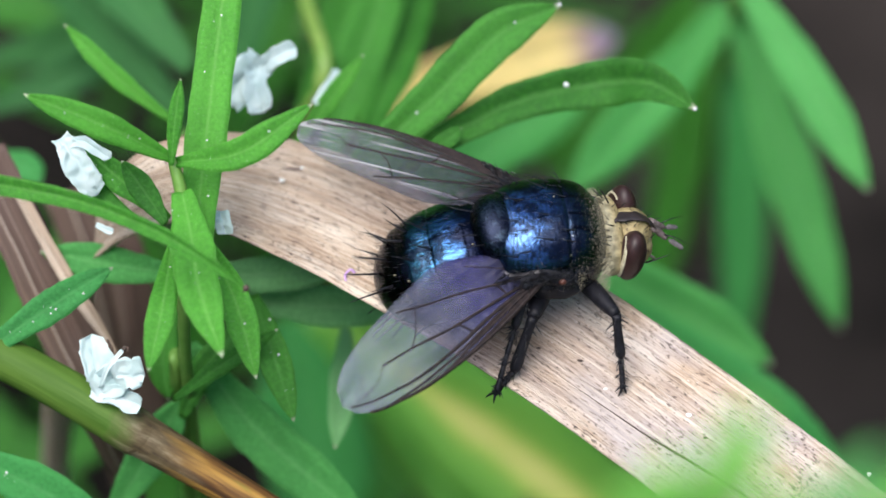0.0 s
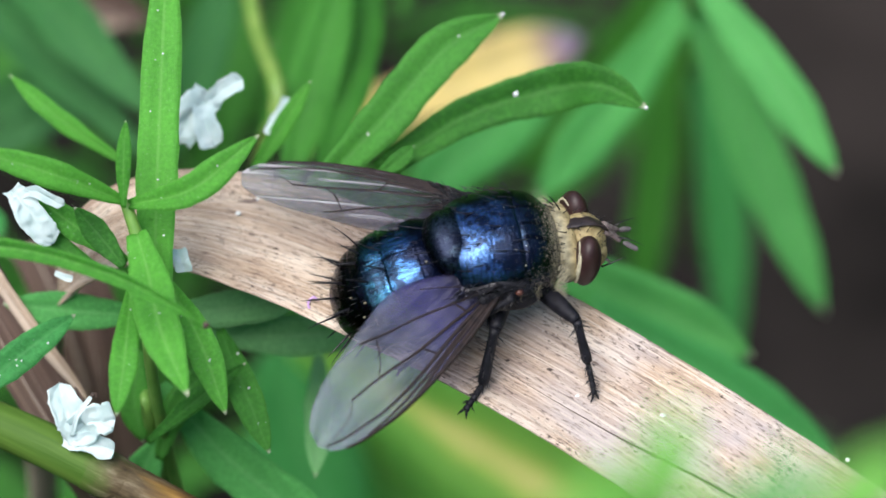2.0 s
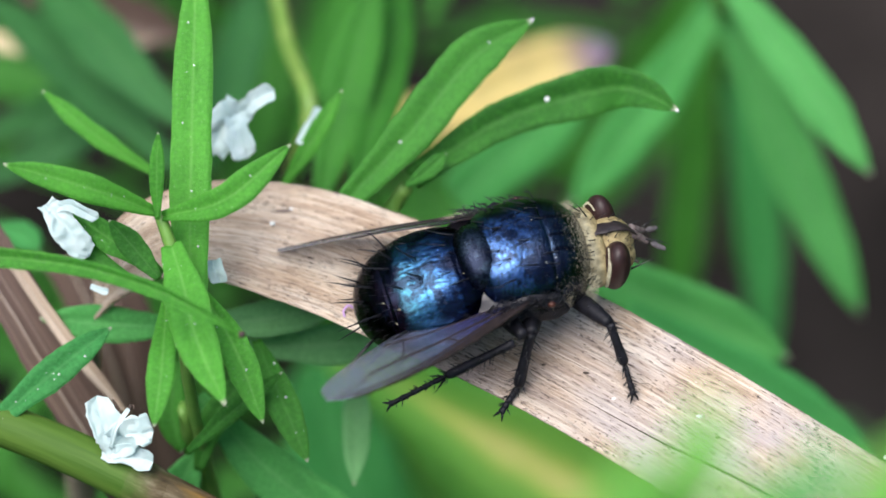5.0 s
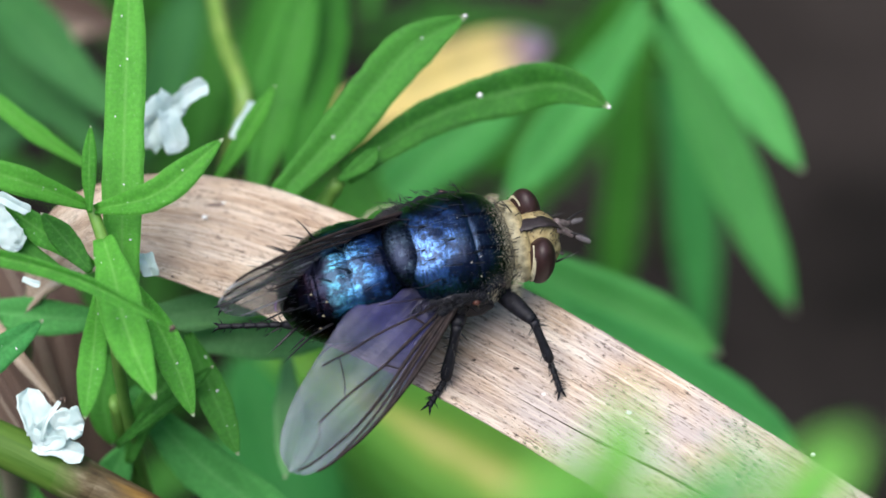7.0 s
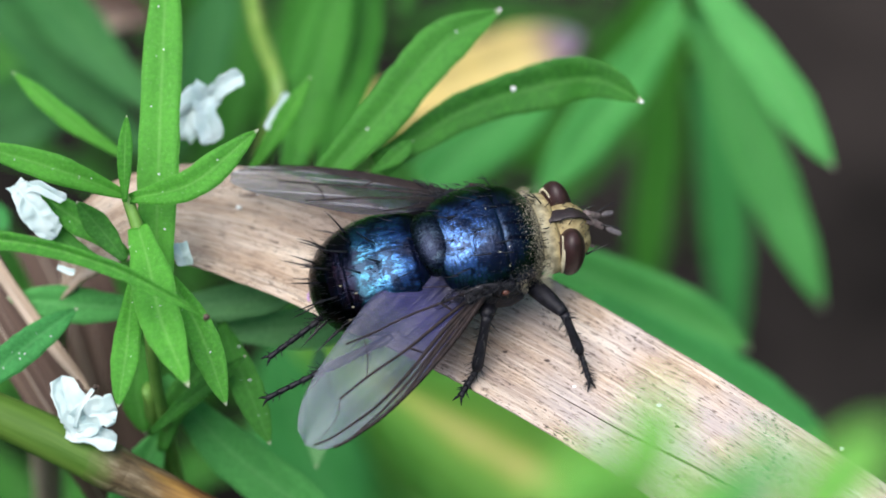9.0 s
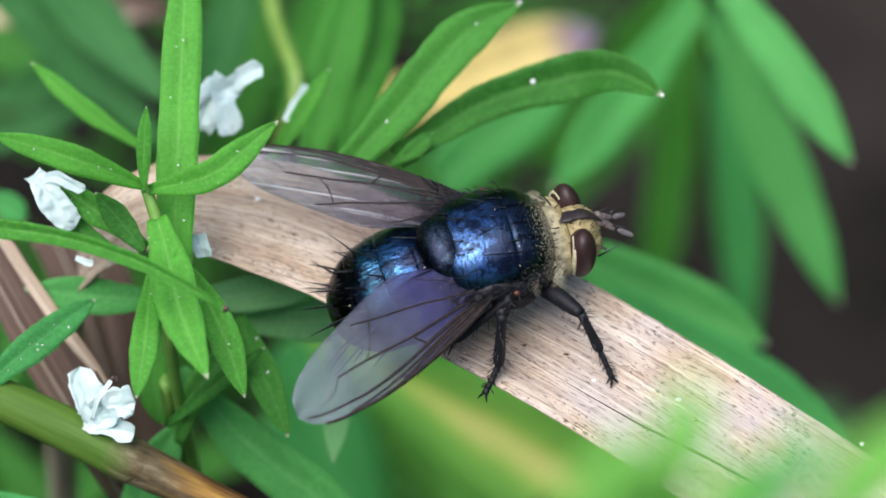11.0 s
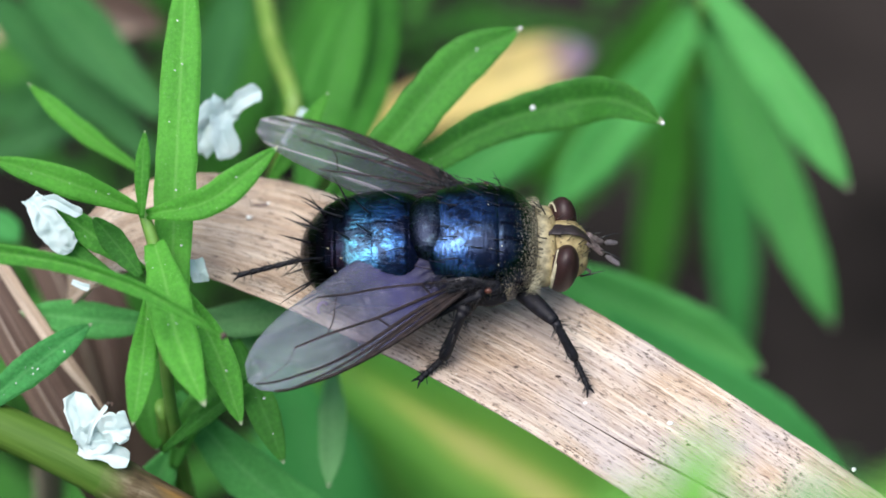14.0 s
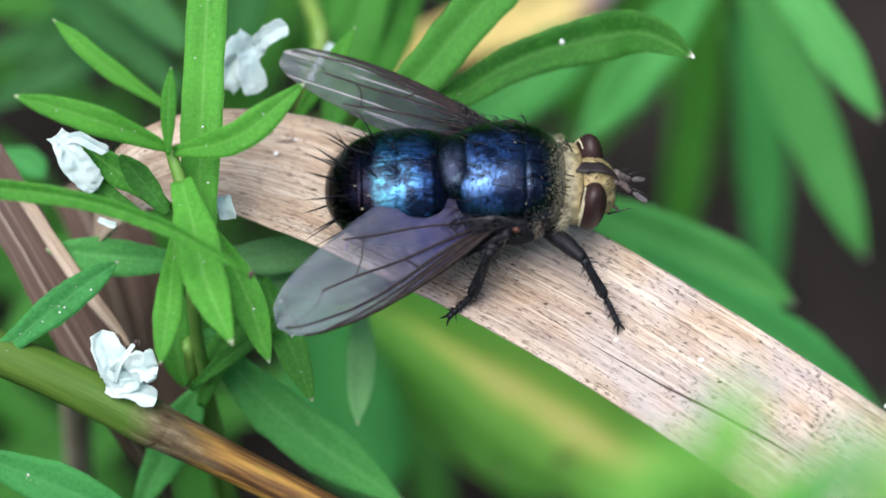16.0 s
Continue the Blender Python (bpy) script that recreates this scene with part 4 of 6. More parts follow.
part("petal", petal([(-14.92, -4.58, -2.50), (-14.04, -4.41, -1.54), (-13.13, -4.27, -1.45)], 1.2, 4), M_PETAL, petal_a)
part("petal", petal([(-15.14, -4.53, -2.46), (-14.13, -4.90, -2.23), (-13.12, -5.11, -2.36)], 0.8, 5), M_PETAL, petal_a)
part("petal", petal([(-14.77, -4.67, -2.05), (-14.51, -4.32, -1.2), (-13.98, -3.71, -0.77)], 0.19, 6), M_PETAL, petal_a)
grain(petal_a, (-13.95, -3.68, -0.74), 0.1, M_MARK, "anther", "brown dried anther", 9)
part("thread", petal([(-14.49, -4.23, -1.66), (-14.37, -3.70, -1.20), (-14.68, -3.11, -1.04)], 0.1, 21), M_BROWN, petal_a, "brown withered thread")
part("thread", petal([(-14.05, -3.70, -0.83), (-13.83, -3.64, -0.67), (-13.81, -3.80, -0.78)], 0.07, 22), M_BROWN, petal_a, "brown withered thread")
petal_b = thing("fallen_petals", "white withered petals hanging behind a leaf", "petals", group="fallen petals")
part("petal", petal([(-11.29, 7.81, 0.02), (-10.7, 8.47, 1), (-10.03, 9.11, 1.45)], 1.38, 7), M_PETAL, petal_b)
part("petal", petal([(-10.37, 8.74, 1.19), (-10.13, 7.89, 0.85), (-9.84, 7.25, 0.4)], 1.02, 8), M_PETAL, petal_b)
part("petal", petal([(-10.03, 8.83, 1.25), (-9.45, 9, 1.88), (-8.86, 9.31, 2.1)], 0.75, 9), M_PETAL, petal_b)
part("petal", petal([(-7.87, 8.59, -0.46), (-7.43, 9.47, -0.33), (-7.15, 10.87, -1.05)], 0.32, 19), M_PETAL, petal_b)
petal_c = thing("fallen_petals", "white petal pieces folded over a dark leaf", "petals", group="fallen petals")
part("petal", petal([(-17.29, 3.22, 2.96), (-16.73, 2.57, 2.76), (-16.19, 1.95, 2.33), (-15.61, 1.58, 1.81)], 0.99, 10), M_PETAL, petal_c)
part("petal", petal([(-17.07, 3.09, 2.87), (-16.17, 2.85, 3.22), (-15.2, 2.44, 2.93)], 0.47, 11), M_PETAL, petal_c)
petal_d = thing("fallen_petals", "small torn white petal on the reed edge", "petals", group="fallen petals")
part("petal", petal([(-10.85, 1.57, 1.55), (-10.7, 1.05, 1.44), (-10.57, 0.66, 1.17)], 0.65, 12), M_PETAL, petal_d)
petal_e = thing("fallen_petals", "tiny white petal scrap among the leaves", "petals", group="fallen petals")
part("petal", petal([(-15.61, 0.81, 0.76), (-15.24, 0.72, 0.7), (-14.92, 0.69, 0.68)], 0.28, 13), M_PETAL, petal_e)


def background_foliage():
    """Far leaves seen only as soft green shapes."""
    rnd = random.Random(21)
    verts, faces, uvs = [], [], []
    for _ in range(700):
        x = rnd.uniform(-62, 20) if rnd.random() < 0.85 else rnd.uniform(20, 70)
        y = rnd.uniform(-45, 75)
        z = rnd.uniform(-80, -38) + 0.12 * max(0, y)
        if z > -56 and x > -16 and y < 32:
            continue
        if x > 15 and y > -30 or x > 5 and 15 < y < 50:
            continue
        a, el = rnd.uniform(0, 6.28), rnd.uniform(-0.7, 0.9)
        d = Vector((math.cos(a) * math.cos(el), math.sin(a) * math.cos(el), math.sin(el)))
        ln, wd = rnd.uniform(10, 20), rnd.uniform(1.6, 3.2)
        bm = blade([Vector((x, y, z)), Vector((x, y, z)) + d * ln * 0.5 + Vector((0, 0, 1.0)), Vector((x, y, z)) + d * ln], wd, face=(rnd.uniform(-0.5, 0.5), rnd.uniform(-0.6, 0.3), 0.8), cols=2, steps=3, seed=rnd.randrange(999))
        uvl = bm.loops.layers.uv.verify()
        bm.verts.index_update()
        o = len(verts)
        verts += [v.co.copy() * MM for v in bm.verts]
        for f in bm.faces:
            faces.append([o + v.index for v in f.verts])
            uvs += [tuple(lp[uvl].uv) for lp in f.loops]
        bm.free()
    me = bpy.data.meshes.new("background_foliage")
    me.from_pydata(verts, [], faces)
    lay = me.uv_layers.new(name="UVMap")
    lay.data.foreach_set("uv", [c for q in uvs for c in q])
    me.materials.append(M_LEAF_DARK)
    tagged(new("background_foliage", me), "mass of green leaves far out of focus, shade in their colour", "foliage", kind="stuff")


background_foliage()


def tall_grass():
    """Unseen meadow grass added round the spot to shut out the low sky."""
    rnd = random.Random(33)
    verts, faces, uvs = [], [], []
    for _ in range(1500):
        a, rad = rnd.uniform(0, 2 * math.pi), 165 + 330 * rnd.random()
        x, y, h = rad * math.cos(a), rad * math.sin(a), rnd.uniform(140, 330)
        out = Vector((math.cos(a), math.sin(a), 0))
        lean = out * rnd.uniform(0, 60) + Vector((rnd.uniform(-30, 30), rnd.uniform(-30, 30), 0))
        wide = Vector((-math.sin(a + rnd.uniform(-0.8, 0.8)), math.cos(a), 0)) * rnd.uniform(4, 9)
        o, n = len(verts), 6
        for i in range(n + 1):
            s = i / n
            c = Vector((x, y, GROUND - 3 + h * s)) + lean * s * s
            for k in (-0.5, 0.5):
                verts.append((c + wide * k * (1 - s) ** 0.6 + out * 0.8) * MM)
                verts.append((c + wide * k * (1 - s) ** 0.6 - out * 0.8) * MM)
        for i in range(n):
            q = o + 4 * i
            for f in ((0, 2, 6, 4), (1, 5, 7, 3), (0, 4, 5, 1), (2, 3, 7, 6)):
                faces.append([q + k for k in f])
                uvs += [(i / n, 0.1), (i / n, 0.9), ((i + 1) / n, 0.9), ((i + 1) / n, 0.1)]
    me = bpy.data.meshes.new("tall_grass")
    me.from_pydata(verts, [], faces)
    lay = me.uv_layers.new(name="UVMap")
    lay.data.foreach_set("uv", [c for q in uvs for c in q])
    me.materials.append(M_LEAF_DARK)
    tagged(new("tall_grass", me), "unseen ring of tall green grass added to shut out the low sky", "grass", kind="stuff")


tall_grass()


# ---- the fly ----
fly = thing("fly", "blue-black bristly fly with golden face on the dry reed leaf", "fly")
HEAD, ABD = (2.6, 0.0, 2.82), (-1.05, 0.0, 2.85)
HINGE = {-1: (0.4, -1.95, 3.4), 1: (0.4, 1.95, 3.4)}


def bent(c, p):
    return math.copysign(abs(c) ** p, c)


def rings_body(rings, n=28, lump=0.0, box=1.0):
    """A closed body of rings (x, z, half width, half height up, half height down), elliptic, or flatter on top where box is below 1."""
    bm = bmesh.new()
    loops = []
    for x, z, w, hu, hd in rings:
        loops.append([bm.verts.new((x, w * bent(math.cos(a), box), z + (hu if math.sin(a) > 0 else hd) * bent(math.sin(a), box))) for a in (2 * math.pi * j / n for j in range(n))])
    for a, b in zip(loops, loops[1:]):
        for j in range(n):
            bm.faces.new((a[j], a[(j + 1) % n], b[(j + 1) % n], b[j]))
    bm.faces.new(loops[0][::-1])
    bm.faces.new(loops[-1])
    if lump:
        for v in bm.verts:
            v.co += Vector((0, 0, 1)) * lump * noise.noise(v.co * 1.3)
    return bm


def interp_rings(keys, steps, groove=()):
    xs = [k[0] for k in keys]
    out = []
    for i in range(steps + 1):
        x = xs[0] + (xs[-1] - xs[0]) * i / steps
        order = sorted(range(len(xs)), key=lambda q: xs[q])
        vals = [float(np.interp(x, [xs[q] for q in order], [keys[q][c] for q in order])) for c in range(1, 5)]
        dip = 1.0
        for g, depth, wid in groove:
            dip -= depth * math.exp(-((x - g) / wid) ** 2)
        out.append((x, vals[0], vals[1] * dip, vals[2] * dip, vals[3] * dip))
    return out


def dome_keys(x0, x1, z, w, hu, hd, front=2.2, back=2.2, steps=16, zdrop=0.0):
    """Ring keys of a super-ellipsoid from x0 to x1."""
    keys = []
    for i in range(steps + 1):
        t = -math.cos(math.pi * i / steps)
        p = front if t > 0 else back
        r = max(1e-3, (1 - abs(t) ** p)) ** (1 / p) if abs(t) < 1 else 0.02
        x = (x0 + x1) / 2 + t * (x1 - x0) / 2
        keys.append((x, z + zdrop * (1 - t) / 2, w * r, hu * r, hd * r))
    return keys


def hair(bm, root, tip, r=0.03, bend=(0, 0, 0), n=4):
    root, tip, bend = Vector(root), Vector(tip), Vector(bend)
    mid = (root + tip) / 2 + bend
    tube(bm, [root, (root + mid) / 2 + bend * 0.25, mid, (mid + tip) / 2 + bend * 0.25, tip], [r, r * 0.9, r * 0.7, r * 0.45, r * 0.12], n)


def bristles(name, spec, parent, material=None, label=""):
    """spec: rows of root, direction with length, thickness."""
    bm = bmesh.new()
    rnd = random.Random(len(spec))
    for root, d, r in spec:
        d = Vector(d)
        hair(bm, root, Vector(root) + d, r, Vector((rnd.uniform(-1, 1), rnd.uniform(-1, 1), rnd.uniform(-1, 1))) * 0.04 * d.length)
    return part(name, bm, material or M_BRISTLE, parent, label)


def fly_body():
    rnd = random.Random(11)
    th = dome_keys(-1.9, 2.9, 2.75, 2.35, 2.12, 1.85, 2.4, 3.2, 18)
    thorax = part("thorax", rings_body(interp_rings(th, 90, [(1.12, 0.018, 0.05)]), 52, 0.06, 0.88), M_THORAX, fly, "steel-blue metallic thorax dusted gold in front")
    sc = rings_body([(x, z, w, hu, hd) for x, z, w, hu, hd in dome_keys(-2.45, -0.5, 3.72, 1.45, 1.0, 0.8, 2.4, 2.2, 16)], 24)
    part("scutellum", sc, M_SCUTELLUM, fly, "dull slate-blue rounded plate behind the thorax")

    part("waist", rings_body(dome_keys(-3.2, -0.6, 2.5, 1.5, 1.2, 1.2, 2.2, 2.2, 12), 20), M_LEG, fly, "black waist between thorax and abdomen")

    def top(x, y):
        w = math.sqrt(max(0.02, 1 - abs((x - 0.47) / 2.43) ** 2.2))
        return 2.75 + 2.08 * w * max(0.03, 1 - abs(y / (2.3 * w + 1e-6)) ** 2.27) ** 0.44 if abs(y) < 2.3 * w else 2.75

    spec = []
    for y0 in (-1.5, -1.0, -0.42, 0.42, 1.0, 1.5):
        for x in (2.55, 2.1, 1.55, 0.7, -0.2, -0.6):
            if abs(y0) < 1.2 and x < 1 and rnd.random() < 0.6:
                continue
            x, y = x + rnd.uniform(-0.15, 0.15), y0 * (1 - 0.05 * x) + rnd.uniform(-0.1, 0.1)
            spec.append(((x, y, top(x, y) - 0.03), (-0.75 - rnd.uniform(0, 0.3), rnd.uniform(-0.15, 0.15) + 0.12 * y, 0.28 + rnd.uniform(0, 0.25)), 0.038))
    for y in (-1.0, -0.5, 0.5, 1.0):
        spec.append(((-2.0, y, 4.05), (-1.3, 0.45 * y, 0.3), 0.035))
    for s in (-1, 1):
        for x in (1.9, 1.4, 0.9, -0.5, -1.0, -1.4):
            spec.append(((x, s * 2.0, 3.1 + rnd.uniform(-0.2, 0.5)), (-0.4, s * 0.5, 0.35 + rnd.uniform(-0.2, 0.3)), 0.03))
    bristles("thorax_bristles", spec, fly, label="stiff black bristles")
    fuzz = []
    for _ in range(380):
        x, y = rnd.uniform(-1.7, 2.7), rnd.uniform(-2.1, 2.1)
        fuzz.append(((x, y, top(x, y) - 0.02), (-0.26 - rnd.uniform(0, 0.12), 0.03 * y, 0.1), 0.011))
    bristles("fine_hair", fuzz, fly, label="short black hair")
    gold = []
    for _ in range(1700):
        a = rnd.uniform(0, 2 * math.pi)
        x = 1.7 + 1.15 * rnd.random() ** 0.5
        w = math.sqrt(max(0.02, 1 - abs((x - 0.47) / 2.42) ** 2.3))
        y, z = 2.3 * w * bent(math.cos(a), 0.88), 2.75 + (2.07 if math.sin(a) > 0 else 1.78) * w * bent(math.sin(a), 0.88)
        gold.append(((x, y, z), (-0.17, 0.08 * math.cos(a) + rnd.uniform(-0.08, 0.08), 0.08 * math.sin(a)), 0.014))
    for _ in range(350):
        x, a = rnd.uniform(0.9, 1.9), rnd.uniform(-0.5, 0.35)
        s = rnd.choice((-1, 1))
        w = math.sqrt(max(0.02, 1 - abs((x - 0.47) / 2.42) ** 2.3))
        gold.append(((x, s * 2.29 * w * math.cos(a), 2.75 + 1.85 * w * math.sin(a)), (-0.14, s * 0.24, 0.06), 0.016))
    bristles("gold_dusting", gold, fly, M_GOLD, "golden dusting of short hairs")
    bm = bmesh.new()
    for _ in range(46):
        x, y = rnd.uniform(-1.2, 2.6), rnd.choice((-1, 1)) * 2.0 * rnd.random() ** 0.5
        bmesh.ops.create_icosphere(bm, subdivisions=1, radius=rnd.uniform(0.02, 0.045), matrix=Matrix.Translation((x, y, top(x, y) + 0.01)))
    part("dust_grains", bm, M_WOOL, fly, "pale dust grains")
    for s in (-1, 1):
        bm = bmesh.new()
        bmesh.ops.create_uvsphere(bm, u_segments=14, v_segments=10, radius=1, matrix=Matrix.LocRotScale((0.75, s * 2.45, 3.3), None, (0.17, 0.12, 0.13)))
        root = bmesh.new()
        for q, sz in (((-0.5, 1.9, 3.25), (0.7, 0.3, 0.26)), ((0.3, 2.1, 3.3), (1.1, 0.36, 0.4)), ((0.2, 2.1, 2.7), (1.3, 0.36, 0.6))):
            bmesh.ops.create_icosphere(root, subdivisions=3, radius=1, matrix=Matrix.LocRotScale((q[0], s * q[1], q[2]), Euler((0.2 * s, 0.1, 0.2 * s)), sz))
        for v in root.verts:
            v.co += Vector((0.3, s, 0.8)) * (0.16 * noise.noise(v.co * 2.2) + 0.08 * noise.noise(v.co * 6))
        part("side_plate", root, M_LEG, fly, "black lumpy plates at the wing root")
        tuft = []
        for _ in range(190 if s < 0 else 90):
            p = Vector((rnd.uniform(-1.5, 1.3), s * rnd.uniform(1.9, 2.5), rnd.uniform(2.8, 3.8)))
            tuft.append((p, Vector((rnd.uniform(-0.9, 0.15), s * rnd.uniform(0.1, 0.5), rnd.uniform(-0.05, 0.45) * (1 if s < 0 else 0.4))) * rnd.uniform(0.6, 1.1) * (1 if s < 0 else 0.7), 0.024))
        bristles("side_tuft", tuft, fly, label="tufts of black hair at the wing root")
        part("wing_hinge", bm, M_RUST, fly, "rusty red wing hinge")
        bm = bmesh.new()
        for q, sz in (((-0.75, s * 1.8, 3.55), (0.85, 0.6, 0.11)), ((-1.45, s * 1.72, 3.3), (1.05, 0.8, 0.13))):
            bmesh.ops.create_uvsphere(bm, u_segments=22, v_segments=10, radius=1, matrix=Matrix.LocRotScale(q, Euler((-s * 0.45, -0.2, s * 0.3)), sz))
        for v in bm.verts:
            v.co.z += 0.06 * math.sin(5 * v.co.y + 2 * v.co.x) + 0.05 * noise.noise(v.co * 3)
        part("calypter", bm, M_SCALE, fly, "dark rounded scale beneath the wing")
        fringe = []
        for i in range(46):
            a = math.pi * (0.35 + 1.0 * i / 45)
            q = Vector((-1.45 + 1.0 * math.cos(a), s * (1.72 + 0.76 * math.sin(a)), 3.3 - 0.25 * math.sin(a) + 0.2 * math.cos(a) * -0.4))
            fringe.append((q, Vector((0.2 * math.cos(a) - 0.1, s * 0.2 * math.sin(a), 0.02)), 0.011))
        bristles("calypter_fringe", fringe, fly, M_WOOL if s > 0 else M_BRISTLE, "fine fringe of the scale")


def abdomen_part():
    rnd = random.Random(5)
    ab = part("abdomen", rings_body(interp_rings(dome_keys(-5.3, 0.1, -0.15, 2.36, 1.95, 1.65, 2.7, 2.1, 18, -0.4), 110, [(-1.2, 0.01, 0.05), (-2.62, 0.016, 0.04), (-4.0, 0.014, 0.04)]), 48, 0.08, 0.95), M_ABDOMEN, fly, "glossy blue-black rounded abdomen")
    ab.location = mm(ABD)

    def sur(x, a):
        t = (x + 2.6) / 2.7
        e = 2.12 if t < 0 else 2.7
        w = max(0.03, 1 - abs(t) ** e) ** (1 / e)
        zc = -0.15 - 0.4 * (1 - t) / 2
        return Vector((x, 2.36 * w * math.cos(a), zc + (1.95 if math.sin(a) > 0 else 1.65) * w * math.sin(a))), Vector((0.3 * t, math.cos(a), math.sin(a)))

    spec = []
    for x, k, ln in ((-3.6, 5, 1.0), (-4.4, 8, 1.5), (-4.9, 8, 1.3)):
        for i in range(k):
            a = 2 * math.pi * (i + rnd.uniform(-0.2, 0.2)) / k
            p, nn = sur(x, a)
            d = Vector((-1.0, 0, 0)) + nn * (0.75 if x < -4 else 0.55)
            spec.append((p - nn * 0.04, d.normalized() * ln * rnd.uniform(0.6, 1.15), 0.056))
    for x, y in ((-2.6, 0.3), (-2.6, -0.45), (-3.4, 0.6), (-3.4, -0.6), (-3.5, 1.4), (-4.3, 0.8)):
        p, nn = sur(x, math.pi / 2 - y / 2)
        spec.append((p, (-0.6, y * 0.4, 0.95), 0.045))
    b = bristles("abdomen_bristles", spec, ab, label="long black bristles")
    fuzz = []
    for _ in range(260):
        x, a = -5.0 + 4.6 * rnd.random() ** 1.5, rnd.uniform(-0.4, math.pi + 0.4)
        p, nn = sur(x, a)
        fuzz.append((p, Vector((-0.26, 0, 0)) + nn * 0.1, 0.011))
    bristles("fine_hair", fuzz, ab, label="short black hair")
    bm = bmesh.new()
    for x, a, rad in ((-3.7, 2.2, 0.05), (-3.9, 2.45, 0.06), (-3.6, 2.5, 0.04), (-4.2, 2.0, 0.04), (-1.0, 1.2, 0.04), (-4.1, 2.75, 0.05)):
        p, nn = sur(x, a)
        p.y = -abs(p.y)
        bmesh.ops.create_icosphere(bm, subdivisions=1, radius=rad, matrix=Matrix.LocRotScale(p, None, (1.6, 0.9, 0.6)))
    part("pollen_grains", bm, M_GOLD, ab, "a few golden pollen grains")
    return ab


def head_part():
    """Head in its own space, its neck at the origin."""
    rnd = random.Random(8)
    hd = part("head", rings_body(interp_rings(dome_keys(-0.25, 0.85, -0.05, 1.7, 1.16, 1.34, 3.2, 2.3, 16), 34), 36), M_FACE, fly, "pale golden head, cream behind the eyes")
    hd.location = mm(HEAD)
    bm = bmesh.new()
    bmesh.ops.create_uvsphere(bm, u_segments=22, v_segments=14, radius=1, matrix=Matrix.LocRotScale((1.12, 0, -0.12), None, (0.98, 1.02, 1.14)))
    part("face", bm, M_FACE, hd, "golden face speckled dark")
    bm = bmesh.new()
    pts = smooth_path([(0.45, 0, 0.98), (0.9, 0, 1.0), (1.35, 0, 0.99), (1.75, 0, 0.76), (2.03, 0, 0.34)], 5)
    tube(bm, pts, [0.33 - 0.02 * math.sin(i) for i in range(len(pts))], 10, flat=0.22)
    part("frontal_stripe", bm, M_STRIPE, hd, "dark brown stripe between the eyes")
    for s in (-1, 1):
        m = Matrix.LocRotScale((1.05, 1.05 if s > 0 else -1.1, -0.08 if s > 0 else 0.0), Euler((s * -0.1, 0.08, s * 0.22)), (0.57, 0.8, 1.26))
        bm = bmesh.new()
        bmesh.ops.create_uvsphere(bm, u_segments=28, v_segments=20, radius=1, matrix=m)
        part("eye", bm, M_EYE, hd, "large maroon compound eye")
        rim = bmesh.new()
        bmesh.ops.create_uvsphere(rim, u_segments=28, v_segments=16, radius=1, matrix=Matrix.Translation((-0.3, 0, -0.03)) @ m @ Matrix.Diagonal((0.26, 0.84, 0.84, 1)))
        part("eye_rim", rim, M_WOOL, hd, "cream rim round the eye")
        beads = bmesh.new()
        for i in range(34):
            a = math.pi * (-0.08 + 1.16 * i / 33)
            p = m @ Vector((-0.66, s * 0.8 * math.sin(a), 0.8 * math.cos(a)))
            bmesh.ops.create_icosphere(beads, subdivisions=1, radius=0.042, matrix=Matrix.Translation(p))
        part("rim_beads", beads, M_WOOL, hd, "row of cream beads along the eye")
        wool = []
        for _ in range(420):
            p = Vector((rnd.uniform(-0.12, 0.25), s * (0.55 + 1.35 * rnd.random()), -1.2 + 1.7 * rnd.random()))
            wool.append((p, Vector((-0.22 + rnd.uniform(-0.12, 0.12), s * 0.12, -0.16 + rnd.uniform(-0.1, 0.1))) * rnd.uniform(0.8, 1.6), 0.009))
        bristles("cheek_hair", wool, hd, M_WOOL, "cream woolly hair behind the eye")
        ant = bmesh.new()
        tube(ant, smooth_path([(1.95, s * 0.13, 0.42), (2.2, s * 0.16, 0.2), (2.45, s * 0.22, -0.05), (2.6, s * 0.27, -0.2)], 3), [0.17, 0.2, 0.19, 0.15, 0.17, 0.16, 0.14, 0.15, 0.14, 0.1], 9, flat=0.85)
        a = part("antenna", ant, M_ANT, hd, "grey jointed antenna")
        hb = bmesh.new()
        hair(hb, (2.5, s * 0.28, 0.05), (3.45, s * 0.7, -0.2), 0.035, (0, 0, 0.1))
        part("arista", hb, M_BRISTLE, a)
        lob = bmesh.new()
        bmesh.ops.create_uvsphere(lob, u_segments=14, v_segments=10, radius=1, matrix=Matrix.LocRotScale((2.98, s * 0.42, -0.42), Euler((0.3, 0.5, s * 0.4)), (0.36, 0.12, 0.09)))
        for v in lob.verts:
            v.co += Vector((0.03, 0.03, 0.03)) * noise.noise(v.co * 5)
        part("lobe", lob, M_LOBE, a, "pale translucent end lobe")
        cheek = bmesh.new()
        bmesh.ops.create_uvsphere(cheek, u_segments=18, v_segments=12, radius=1, matrix=Matrix.LocRotScale((1.42, s * 0.62, -0.45), Euler((0, 0.25, s * -0.25)), (0.62, 0.42, 0.75)))
        for v in cheek.verts:
            v.co += Vector((0.05, 0.05, 0.05)) * noise.noise(v.co * 3)
        part("cheek", cheek, M_FACE, hd, "golden cheek before the eye")
        bm = bmesh.new()
        tube(bm, smooth_path([(1.75, s * 0.35, -0.85), (2.05, s * 0.45, -1.0), (2.2, s * 0.5, -1.1)], 3), [0.06] * 7, 6)
        part("palp", bm, M_ANT, hd)
    spec = []
